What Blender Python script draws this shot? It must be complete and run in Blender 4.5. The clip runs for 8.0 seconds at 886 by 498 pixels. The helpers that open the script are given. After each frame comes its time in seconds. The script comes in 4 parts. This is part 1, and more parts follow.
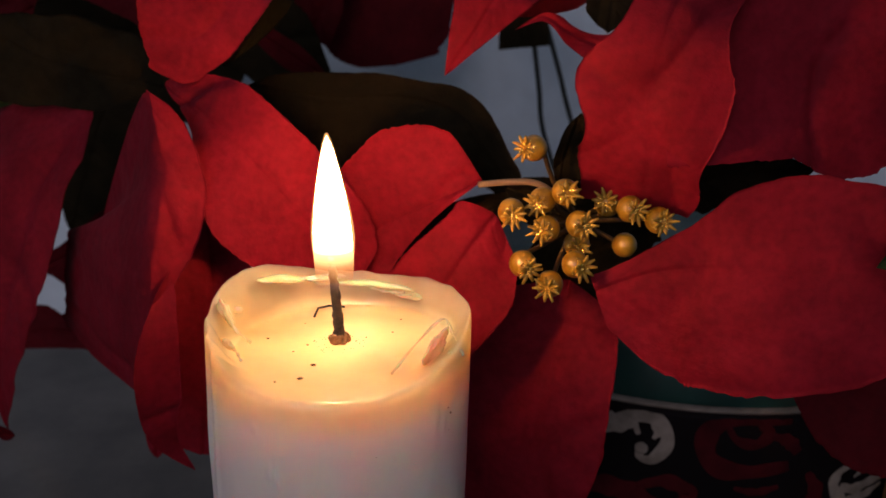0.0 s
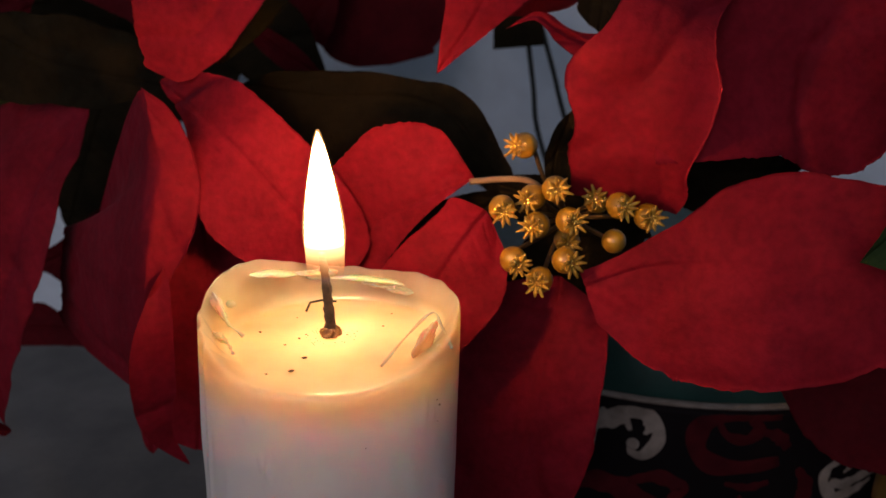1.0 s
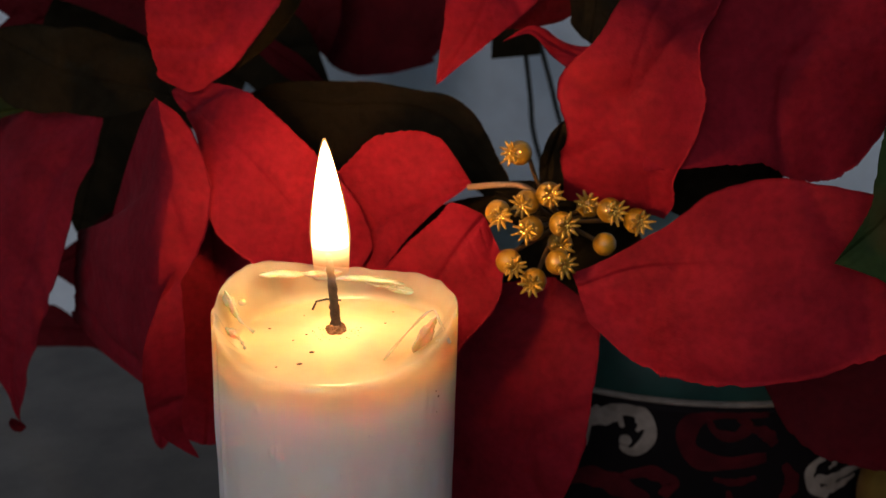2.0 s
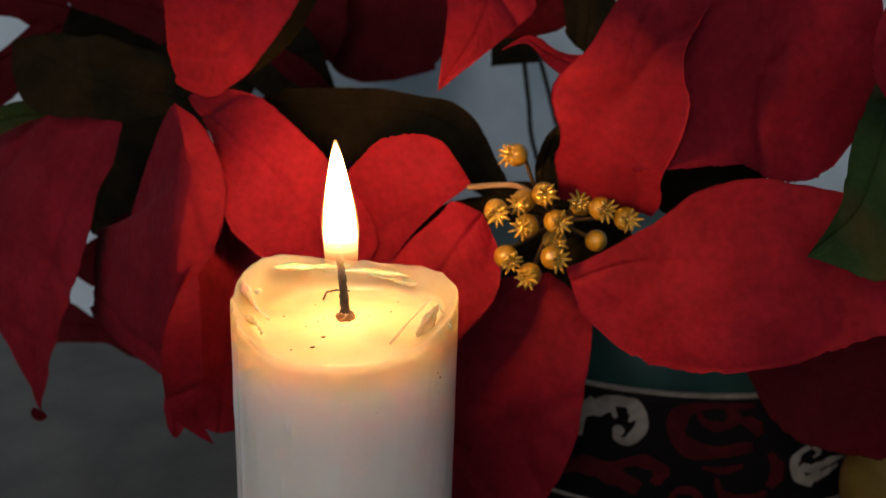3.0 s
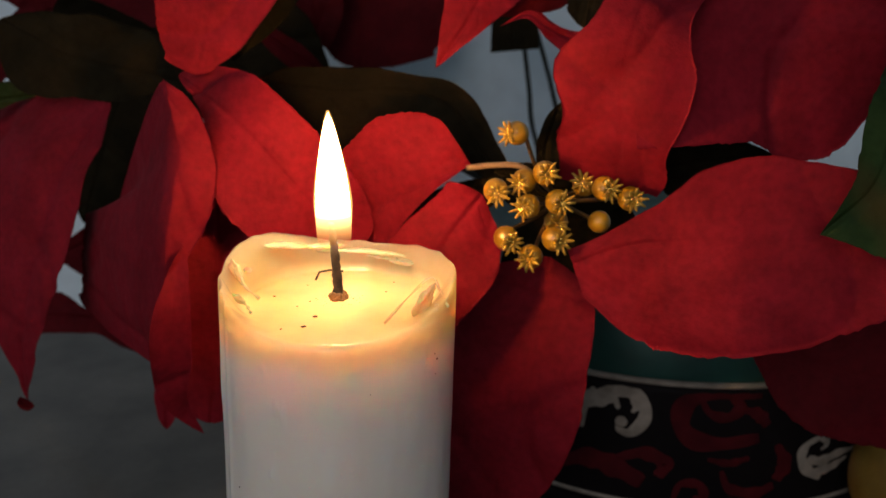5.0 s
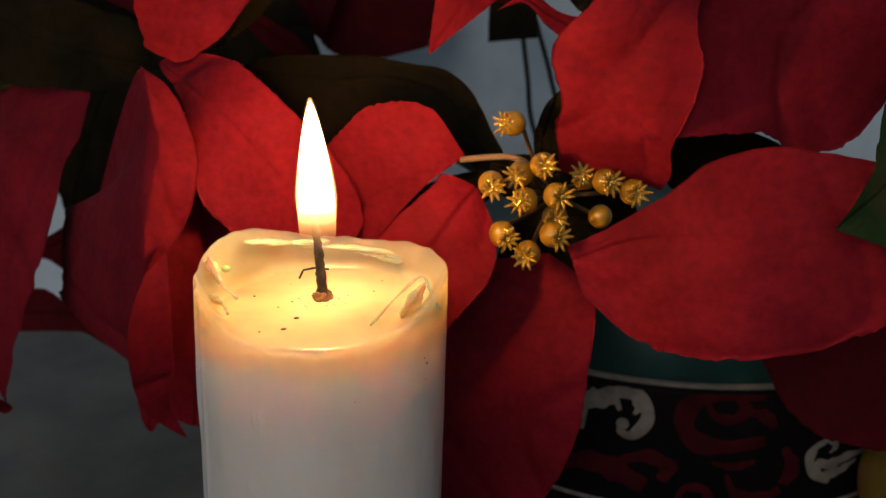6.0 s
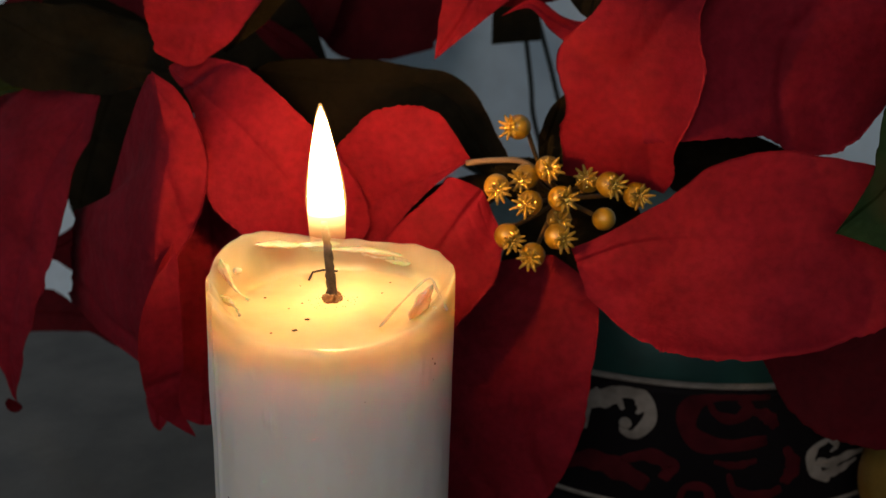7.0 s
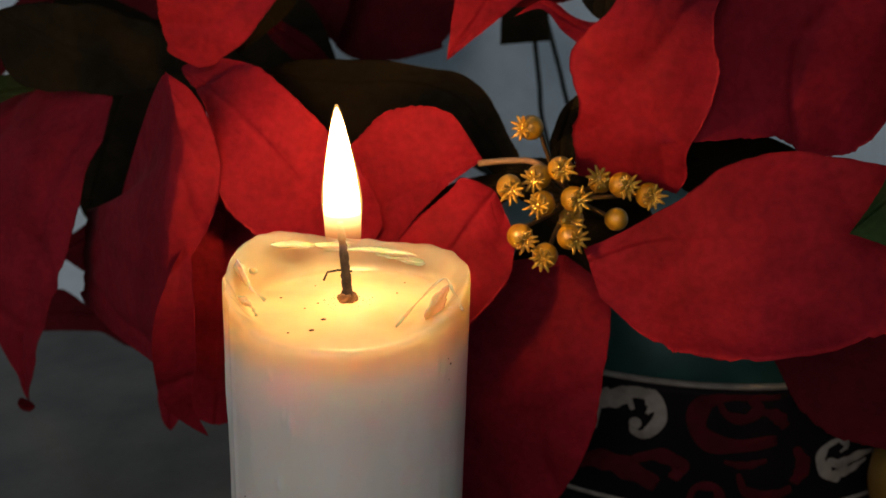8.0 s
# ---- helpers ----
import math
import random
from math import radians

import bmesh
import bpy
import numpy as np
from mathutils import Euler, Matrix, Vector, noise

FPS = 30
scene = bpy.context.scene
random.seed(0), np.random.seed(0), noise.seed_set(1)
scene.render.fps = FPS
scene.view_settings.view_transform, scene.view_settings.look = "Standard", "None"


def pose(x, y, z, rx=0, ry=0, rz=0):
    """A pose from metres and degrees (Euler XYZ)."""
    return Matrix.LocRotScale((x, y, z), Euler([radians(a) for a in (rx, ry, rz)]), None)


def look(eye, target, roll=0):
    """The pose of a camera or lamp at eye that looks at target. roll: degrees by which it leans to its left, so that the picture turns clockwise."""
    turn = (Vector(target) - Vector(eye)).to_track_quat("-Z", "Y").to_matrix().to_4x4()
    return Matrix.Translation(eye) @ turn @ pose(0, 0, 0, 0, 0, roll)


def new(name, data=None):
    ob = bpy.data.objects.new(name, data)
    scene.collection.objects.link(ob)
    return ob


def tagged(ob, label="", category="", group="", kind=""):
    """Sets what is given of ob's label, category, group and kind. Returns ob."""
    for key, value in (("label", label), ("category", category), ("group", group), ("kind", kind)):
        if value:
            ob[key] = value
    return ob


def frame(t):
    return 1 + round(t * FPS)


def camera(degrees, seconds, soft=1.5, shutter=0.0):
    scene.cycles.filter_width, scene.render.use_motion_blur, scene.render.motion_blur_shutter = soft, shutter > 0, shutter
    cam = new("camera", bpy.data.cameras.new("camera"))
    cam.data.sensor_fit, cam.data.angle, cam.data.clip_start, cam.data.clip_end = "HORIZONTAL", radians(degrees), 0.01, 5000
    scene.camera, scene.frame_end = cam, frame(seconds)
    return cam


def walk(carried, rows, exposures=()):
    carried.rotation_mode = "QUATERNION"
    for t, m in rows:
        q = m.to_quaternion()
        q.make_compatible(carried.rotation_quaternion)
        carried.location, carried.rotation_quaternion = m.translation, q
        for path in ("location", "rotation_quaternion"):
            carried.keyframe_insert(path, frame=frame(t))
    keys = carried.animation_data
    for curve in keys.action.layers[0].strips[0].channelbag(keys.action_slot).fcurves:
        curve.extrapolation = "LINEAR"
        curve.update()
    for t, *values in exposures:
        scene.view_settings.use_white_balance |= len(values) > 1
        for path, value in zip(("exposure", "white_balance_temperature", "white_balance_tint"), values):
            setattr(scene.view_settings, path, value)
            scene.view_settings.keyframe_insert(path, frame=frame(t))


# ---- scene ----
import functools

LENGTH, EYE, TILT, LEAN, TURN = 0.085, 0.198, -17.0, 0.0, 0.0
ROWS = [
    (0.0, 0.0, 0.0, 0.0, 0.0, -0.0, -0.0),
    (0.5, 0.0182, -0.0021, -0.0014, -0.0, 0.04, 0.01),
    (1.0, 0.0224, -0.0326, -0.0149, -0.09, 0.05, -0.02),
    (1.5, 0.0252, -0.1052, -0.0238, -0.12, 0.21, -0.04),
    (3.0, 0.0232, -0.3697, -0.0647, -0.04, 0.83, -0.11),
    (3.5, 0.0175, -0.4704, -0.1102, -0.07, 1.03, -0.14),
    (4.0, 0.0317, -0.4666, -0.1182, -0.06, 1.12, -0.15),
    (4.5, 0.0236, -0.3868, -0.1293, -0.07, 1.05, -0.17),
    (6.0, 0.055, -0.1088, -0.1199, -0.04, 0.49, -0.14),
    (6.5, 0.0586, -0.1337, -0.1142, -0.07, 0.45, -0.15),
    (7.0, 0.0379, -0.1531, -0.1112, 0.02, 0.44, -0.15),
    (7.5, 0.0335, -0.1539, -0.1105, 0.09, 0.42, -0.16),
    (8.0, 0.0069, -0.1622, -0.1103, 0.24, 0.43, -0.18),
]
EXPOSURES = [(0.0, 0.0, 6500, 37), (1.5, 0.03, 6550, 32), (3.0, 0.34, 6680, 20), (4.5, 0.35, 6680, 20), (6.0, 0.14, 6750, 18), (8.0, 0.12, 6750, 18)]
cam = camera(52.8, 8.0)
cam.data.dof.use_dof, cam.data.dof.focus_distance, cam.data.dof.aperture_fstop = True, 0.205, 21.0
walk(cam, [(t, pose(0.023, -0.185, EYE, TILT, LEAN, TURN) @ pose(LENGTH * x, LENGTH * y, LENGTH * z, 90 + pitch, roll, yaw))
           for t, x, y, z, yaw, pitch, roll in ROWS], EXPOSURES)

# ---- light ----
FLAME = 290.0          # radiance of the flame's bright body
WINDOW = 9.8          # watts of cool daylight in the window opening
world = bpy.data.worlds.new("evening")
scene.world = world
world.use_nodes = True
world.node_tree.nodes["Background"].inputs[0].default_value = (0.35, 0.45, 0.6, 1)
world.node_tree.nodes["Background"].inputs[1].default_value = 0.02

day = bpy.data.lights.new("window_daylight", "AREA")
day.shape, day.size, day.size_y, day.energy, day.color = "RECTANGLE", 1.1, 1.2, WINDOW, (1.0, 0.95, 0.91)
new("window_daylight", day).matrix_world = look((-0.65, -2.14, 0.95), (0.0, 0.0, 0.1))


# ---- materials ----
def material(name):
    m = bpy.data.materials.new(name)
    m.use_nodes = True
    nodes, links = m.node_tree.nodes, m.node_tree.links
    return m, nodes, links, nodes["Principled BSDF"]


def noise_ramp(nodes, links, scale, low, high, detail=4.0, lo=0.3, hi=0.7, coords=None):
    """Noise in object space between two colours; returns the colour socket."""
    if coords is None:
        coords = nodes.new("ShaderNodeTexCoord").outputs["Object"]
    n = nodes.new("ShaderNodeTexNoise")
    n.inputs["Scale"].default_value, n.inputs["Detail"].default_value = scale, detail
    links.new(coords, n.inputs["Vector"])
    r = nodes.new("ShaderNodeValToRGB")
    r.color_ramp.elements[0].position, r.color_ramp.elements[1].position = lo, hi
    r.color_ramp.elements[0].color, r.color_ramp.elements[1].color = (*low, 1), (*high, 1)
    links.new(n.outputs["Fac"], r.inputs["Fac"])
    return r.outputs["Color"], n


def ramp(nodes, links, value, stops):
    """A colour ramp with the given (position, colour) stops."""
    r = nodes.new("ShaderNodeValToRGB")
    band = r.color_ramp.elements
    band.remove(band[1])
    band[0].position, band[0].color = stops[0][0], (*stops[0][1], 1)
    for at, c in stops[1:]:
        e = band.new(at)
        e.color = (*c, 1)
    links.new(value, r.inputs["Fac"])
    return r.outputs["Color"]


def mix_colour(nodes, links, a, b, fac=0.5, blend="MULTIPLY"):
    x = nodes.new("ShaderNodeMix")
    x.data_type, x.blend_type = "RGBA", blend
    x.inputs["Factor"].default_value = fac
    links.new(a, x.inputs["A"])
    links.new(b, x.inputs["B"])
    return x.outputs["Result"]


def bump(nodes, links, height, shader, strength=0.3, distance=0.0004, before=None):
    b = nodes.new("ShaderNodeBump")
    b.inputs["Strength"].default_value, b.inputs["Distance"].default_value = strength, distance
    links.new(height, b.inputs["Height"])
    if before is not None:
        links.new(before, b.inputs["Normal"])
    links.new(b.outputs["Normal"], shader.inputs["Normal"])
    return b.outputs["Normal"]


def fabric(name, low, high, thin=0.12, rough=0.7, gloss=0.08, sheen=0.01, flame_sheen=None):
    """Pressed woven cloth: mottled dye, fine twill, soft creases, some light through it."""
    m, nodes, links, p = material(name)
    colour, _ = noise_ramp(nodes, links, 70, low, high, 5, 0.25, 0.75)
    speck, fine = noise_ramp(nodes, links, 430, (0.66, 0.66, 0.66), (1, 1, 1), 5, 0.3, 0.62)
    broad, _ = noise_ramp(nodes, links, 22, (0.72, 0.70, 0.70), (1, 1, 1), 3, 0.35, 0.65)
    colour = mix_colour(nodes, links, mix_colour(nodes, links, colour, speck, 0.6), broad, 0.7)
    if flame_sheen:                                               # larger brown patches: sheen of flame light painted into the leaf
        patch, _ = noise_ramp(nodes, links, 26, (0, 0, 0), (1, 1, 1), 2, 0.48, 0.62)
        x = nodes.new("ShaderNodeMix")
        x.data_type = "RGBA"
        links.new(patch, x.inputs["Factor"])
        links.new(colour, x.inputs["A"])
        x.inputs["B"].default_value = (*flame_sheen, 1)
        colour = x.outputs["Result"]
    links.new(colour, p.inputs["Base Color"])
    p.inputs["Roughness"].default_value = rough
    p.inputs["Specular IOR Level"].default_value = gloss
    p.inputs["Sheen Weight"].default_value, p.inputs["Sheen Roughness"].default_value = sheen, 0.5
    p.inputs["Sheen Tint"].default_value = (*high, 1)
    w = nodes.new("ShaderNodeTexWave")
    w.inputs["Scale"].default_value, w.inputs["Distortion"].default_value = 560, 1.0
    w.bands_direction = "DIAGONAL"
    links.new(nodes.new("ShaderNodeTexCoord").outputs["Object"], w.inputs["Vector"])
    n1 = bump(nodes, links, w.outputs["Fac"], p, 0.03, 0.0003)
    crease = nodes.new("ShaderNodeTexNoise")
    crease.inputs["Scale"].default_value, crease.inputs["Detail"].default_value = 130, 6
    links.new(nodes.new("ShaderNodeTexCoord").outputs["Object"], crease.inputs["Vector"])
    bump(nodes, links, crease.outputs["Fac"], p, 0.5, 0.0022, n1)
    t = nodes.new("ShaderNodeBsdfTranslucent")
    links.new(colour, t.inputs["Color"])
    x = nodes.new("ShaderNodeMixShader")
    x.inputs["Fac"].default_value = thin
    links.new(p.outputs[0], x.inputs[1])
    links.new(t.outputs[0], x.inputs[2])
    links.new(x.outputs[0], nodes["Material Output"].inputs["Surface"])
    return m


def plain(name, low, high, scale, rough=0.5, metal=0.0, relief=0.2, depth=0.0004, coat=0.0, relief_scale=None, gloss=0.5):
    m, nodes, links, p = material(name)
    colour, n = noise_ramp(nodes, links, scale, low, high)
    fine, n2 = noise_ramp(nodes, links, scale * 9, (0.8, 0.8, 0.8), (1, 1, 1))
    links.new(mix_colour(nodes, links, colour, fine, 0.5), p.inputs["Base Color"])
    p.inputs["Roughness"].default_value, p.inputs["Metallic"].default_value = rough, metal
    p.inputs["Coat Weight"].default_value, p.inputs["Coat Roughness"].default_value = coat, 0.15
    p.inputs["Specular IOR Level"].default_value = gloss
    if relief_scale:
        n2.inputs["Scale"].default_value = relief_scale
    bump(nodes, links, n2.outputs["Fac"], p, relief, depth)
    return m


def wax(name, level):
    """White candle wax; above a wavy level in metres it is melted clear, with the amber glow of the flame put into its
    colour.
    """
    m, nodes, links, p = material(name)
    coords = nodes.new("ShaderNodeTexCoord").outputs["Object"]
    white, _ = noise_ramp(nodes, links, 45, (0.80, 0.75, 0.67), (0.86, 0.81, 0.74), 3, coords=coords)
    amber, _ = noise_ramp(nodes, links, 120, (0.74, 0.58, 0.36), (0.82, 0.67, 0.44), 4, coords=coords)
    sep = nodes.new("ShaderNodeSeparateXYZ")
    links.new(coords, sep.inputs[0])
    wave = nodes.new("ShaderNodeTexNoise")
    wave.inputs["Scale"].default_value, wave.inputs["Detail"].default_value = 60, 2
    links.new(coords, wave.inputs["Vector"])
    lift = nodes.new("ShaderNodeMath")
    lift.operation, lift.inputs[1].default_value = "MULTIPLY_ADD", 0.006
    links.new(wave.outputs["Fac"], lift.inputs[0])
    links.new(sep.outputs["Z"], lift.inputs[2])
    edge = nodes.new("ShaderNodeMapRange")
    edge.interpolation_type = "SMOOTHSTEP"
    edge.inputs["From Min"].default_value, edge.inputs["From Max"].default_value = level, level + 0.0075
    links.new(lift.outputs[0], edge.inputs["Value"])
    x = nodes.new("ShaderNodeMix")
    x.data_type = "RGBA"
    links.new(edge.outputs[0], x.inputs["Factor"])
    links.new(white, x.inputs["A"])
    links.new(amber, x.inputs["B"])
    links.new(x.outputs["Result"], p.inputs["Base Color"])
    p.inputs["Subsurface Weight"].default_value = 1.0
    p.inputs["Subsurface Radius"].default_value = (1.0, 0.68, 0.44)
    p.inputs["Subsurface Scale"].default_value = 0.026
    p.inputs["Roughness"].default_value = 0.33
    p.inputs["Coat Weight"].default_value, p.inputs["Coat Roughness"].default_value = 0.5, 0.06
    n = nodes.new("ShaderNodeTexNoise")
    n.inputs["Scale"].default_value, n.inputs["Detail"].default_value = 160, 4
    links.new(coords, n.inputs["Vector"])
    bump(nodes, links, n.outputs["Fac"], p, 0.12, 0.0006)
    thin = nodes.new("ShaderNodeMapRange")                  # the thin rim lets part of the light straight through
    thin.interpolation_type = "SMOOTHSTEP"
    thin.inputs["From Min"].default_value, thin.inputs["From Max"].default_value = level + 0.0072, level + 0.0120
    thin.inputs["To Max"].default_value = 0.55
    links.new(lift.outputs[0], thin.inputs["Value"])
    clear = nodes.new("ShaderNodeBsdfTransparent")
    clear.inputs["Color"].default_value = (1.0, 0.88, 0.66, 1)
    both = nodes.new("ShaderNodeMixShader")
    links.new(thin.outputs[0], both.inputs["Fac"])
    links.new(p.outputs[0], both.inputs[1])
    links.new(clear.outputs[0], both.inputs[2])
    links.new(both.outputs[0], nodes["Material Output"].inputs["Surface"])
    return m


def clear_wax():
    m, nodes, links, p = material("clear_melted_wax")
    colour, n = noise_ramp(nodes, links, 200, (0.90, 0.78, 0.58), (0.98, 0.92, 0.80), 3)
    links.new(colour, p.inputs["Base Color"])
    p.inputs["Transmission Weight"].default_value, p.inputs["IOR"].default_value = 0.6, 1.36
    p.inputs["Roughness"].default_value = 0.08
    p.inputs["Subsurface Weight"].default_value, p.inputs["Subsurface Scale"].default_value = 1.0, 0.006
    bump(nodes, links, n.outputs["Fac"], p, 0.25, 0.0008)
    return m


def flame_material():
    """Bright white-yellow body, amber foot round the wick, blue and clear at the very bottom; height runs along the object's z."""
    m, nodes, links, p = material("candle_flame")
    nodes.remove(p)
    sep = nodes.new("ShaderNodeSeparateXYZ")
    links.new(nodes.new("ShaderNodeTexCoord").outputs["Generated"], sep.inputs[0])
    tint = ramp(nodes, links, sep.outputs["Z"], ((0.0, (0.4, 0.4, 0.9)), (0.08, (1.0, 0.40, 0.10)), (0.35, (1.0, 0.56, 0.20)), (1.0, (1.0, 0.50, 0.16))))
    power = ramp(nodes, links, sep.outputs["Z"], [(at, (v, v, v)) for at, v in ((0.0, 0.001), (0.08, 0.003), (0.17, 0.006), (0.26, 0.014), (0.36, 0.2), (0.46, 1.0), (1.0, 0.75))])
    times = nodes.new("ShaderNodeMath")
    times.operation = "MULTIPLY"
    times.inputs[1].default_value = FLAME
    links.new(power, times.inputs[0])
    e = nodes.new("ShaderNodeEmission")
    links.new(tint, e.inputs["Color"])
    links.new(times.outputs[0], e.inputs["Strength"])
    clear = nodes.new("ShaderNodeBsdfTransparent")
    cover = nodes.new("ShaderNodeMapRange")
    cover.inputs["From Min"].default_value, cover.inputs["From Max"].default_value = 0.02, 0.36
    cover.inputs["To Min"].default_value, cover.inputs["To Max"].default_value = 0.0, 1.0
    links.new(sep.outputs["Z"], cover.inputs["Value"])
    x = nodes.new("ShaderNodeMixShader")
    links.new(cover.outputs[0], x.inputs["Fac"])
    links.new(clear.outputs[0], x.inputs[1])
    links.new(e.outputs[0], x.inputs[2])
    links.new(x.outputs[0], nodes["Material Output"].inputs["Surface"])
    return m


RED = fabric("red_cloth", (0.215, 0.009, 0.017), (0.335, 0.015, 0.029))
# Red cloth again, darkened: the shade over these bracts is put into the colour.
RED_SHADED = fabric("shaded_red_cloth", (0.075, 0.003, 0.006), (0.12, 0.005, 0.009))
GREEN = fabric("green_leaf_cloth", (0.018, 0.040, 0.011), (0.040, 0.075, 0.020), 0.08, 0.6, flame_sheen=(0.085, 0.050, 0.014))
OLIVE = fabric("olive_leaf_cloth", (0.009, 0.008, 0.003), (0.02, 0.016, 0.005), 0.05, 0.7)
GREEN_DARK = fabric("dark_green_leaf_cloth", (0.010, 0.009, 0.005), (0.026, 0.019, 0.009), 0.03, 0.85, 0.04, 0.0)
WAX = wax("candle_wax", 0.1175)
CLEAR = clear_wax()
WICK = plain("charred_wick", (0.010, 0.008, 0.010), (0.05, 0.035, 0.03), 500, 0.9, 0, 0.8, 0.0006)
CRUST = plain("browned_wax_crust", (0.030, 0.013, 0.005), (0.20, 0.09, 0.02), 350, 0.35, 0, 0.6, 0.0006, 0.4)
SOOT = plain("soot_crumb", (0.03, 0.02, 0.015), (0.12, 0.07, 0.04), 600, 0.8)
GOLD = plain("golden_berry_plastic", (0.31, 0.155, 0.004), (0.46, 0.255, 0.012), 300, 0.28, 0.06, 0.3, 0.0003, 0.6)
GLITTER = plain("gold_glitter", (0.95, 0.62, 0.10), (1.0, 0.80, 0.25), 900, 0.16, 1.0)
PISTIL = plain("yellow_pistil_plastic", (0.36, 0.20, 0.012), (0.50, 0.30, 0.03), 400, 0.4, 0.1, 0.2, 0.0002, 0.3)
STALK = plain("tan_stalk", (0.24, 0.14, 0.07), (0.34, 0.21, 0.11), 200, 0.6)
BERRY_STALK = plain("brown_berry_stalk", (0.06, 0.030, 0.006), (0.13, 0.07, 0.015), 300, 0.5)
WIRE = plain("green_wrapped_wire", (0.008, 0.014, 0.012), (0.02, 0.03, 0.025), 300, 0.7)
POT_BLACK = plain("black_printed_pot", (0.006, 0.005, 0.006), (0.008, 0.006, 0.007), 60, 0.7, 0, 0.1, 0.0003, gloss=0.08)
PRINT_WHITE = plain("off_white_print", (0.17, 0.15, 0.125), (0.30, 0.27, 0.23), 160, 0.7, gloss=0.1)
PRINT_RED = plain("wine_red_print", (0.035, 0.003, 0.005), (0.075, 0.006, 0.009), 120, 0.7, gloss=0.08)
PRINT_YELLOW = plain("mustard_print", (0.15, 0.09, 0.012), (0.22, 0.14, 0.025), 90, 0.5)
TEAL = plain("teal_foil", (0.003, 0.035, 0.030), (0.008, 0.075, 0.062), 40, 0.4, 0.2, 0.25, 0.003, 0.2, 30)
STONE = plain("grey_worktop", (0.078, 0.072, 0.062), (0.145, 0.133, 0.115), 28, 0.55, 0, 0.15, 0.0004)
PAINT = plain("pale_wall_paint", (0.68, 0.83, 0.93), (0.74, 0.90, 0.97), 8, 0.85, 0, 0.2, 0.0005)
FLOOR = plain("floor_tile", (0.25, 0.23, 0.21), (0.34, 0.32, 0.29), 6, 0.5)
FIRE = flame_material()
# Added shell round the flame: its amber edge and glow fringe as faint emission.
GLOW_SHELL, _nodes, _links, _p = material("flame_glow_shell")
_nodes.remove(_p)
_glow, _clear, _mix = _nodes.new("ShaderNodeEmission"), _nodes.new("ShaderNodeBsdfTransparent"), _nodes.new("ShaderNodeMixShader")
_glow.inputs["Color"].default_value, _glow.inputs["Strength"].default_value = (1.0, 0.50, 0.15, 1), 4.5
_mix.inputs["Fac"].default_value = 0.12
_links.new(_clear.outputs[0], _mix.inputs[1])
_links.new(_glow.outputs[0], _mix.inputs[2])
_links.new(_mix.outputs[0], _nodes["Material Output"].inputs["Surface"])


# ---- mesh tools ----
def part(name, bm, mat, parent=None, label="", smooth=True):
    """Links a bmesh as one mesh object, under a thing or a part if one is given."""
    me = bpy.data.meshes.new(name)
    bm.to_mesh(me)
    bm.free()
    if smooth:
        me.polygons.foreach_set("use_smooth", [True] * len(me.polygons))
    me.materials.append(mat)
    ob = new(name, me)
    if parent is not None:
        ob.parent = parent
        ob.matrix_parent_inverse = parent.matrix_basis.inverted()
    if label:
        ob["label"] = label
    return ob


def thing(name, at, label, category, group="", kind=""):
    ob = new(name)
    ob.empty_display_size = 0.01
    ob.matrix_basis = Matrix.Translation(at)
    return tagged(ob, label, category, group, kind)


def box(bm, lo, hi, bevel=0.0):
    geo = bmesh.ops.create_cube(bm, size=1.0, matrix=Matrix.Translation((Vector(lo) + Vector(hi)) / 2) @ Matrix.Diagonal((*(Vector(hi) - Vector(lo)), 1)))
    if bevel:
        bmesh.ops.bevel(bm, geom=[e for e in bm.edges if e.verts[0] in geo["verts"]], offset=bevel, segments=2, affect="EDGES")
    return bm


def grid_faces(bm, rows, closed=False, flip=False):
    """Quads between rows of vertices; closed joins each row's end to its start."""
    for a, b in zip(rows, rows[1:]):
        n = len(a)
        for j in range(n if closed else n - 1):
            q = [a[j], a[(j + 1) % n], b[(j + 1) % n], b[j]]
            if len(set(q)) > 2:
                bm.faces.new(q[::-1] if flip else q)


def tube(bm, points, radii, sides=8, cap=True):
    """A round bar through the points."""
    pts = [Vector(p) for p in points]
    rows = []
    for i, p in enumerate(pts):
        along = (pts[min(i + 1, len(pts) - 1)] - pts[max(i - 1, 0)]).normalized()
        u = along.orthogonal().normalized() if not rows else (last - along * last.dot(along)).normalized()
        last = u
        v = along.cross(u)
        r = radii[i] if isinstance(radii, (list, tuple)) else radii
        rows.append([bm.verts.new(p + r * (math.cos(a) * u + math.sin(a) * v)) for a in (2 * math.pi * k / sides for k in range(sides))])
    grid_faces(bm, rows, True)
    if cap:
        bm.faces.new(rows[0][::-1])
        bm.faces.new(rows[-1])
    return bm


def spline(points, s):
    """Catmull-Rom through the points at the parameters s in 0..1."""
    P = np.asarray(points, float)
    n = len(P) - 1
    x = np.clip(s, 0, 1) * n
    i = np.minimum(x.astype(int), n - 1)
    f = (x - i)[:, None]
    b, c = P[i], P[i + 1]
    a = np.where((i == 0)[:, None], 2 * b - c, P[np.maximum(i - 1, 0)])
    d = np.where((i == n - 1)[:, None], 2 * c - b, P[np.minimum(i + 2, n)])
    return 0.5 * (2 * b + (c - a) * f + (2 * a - 5 * b + 4 * c - d) * f ** 2 + (3 * b - a - 3 * c + d) * f ** 3)


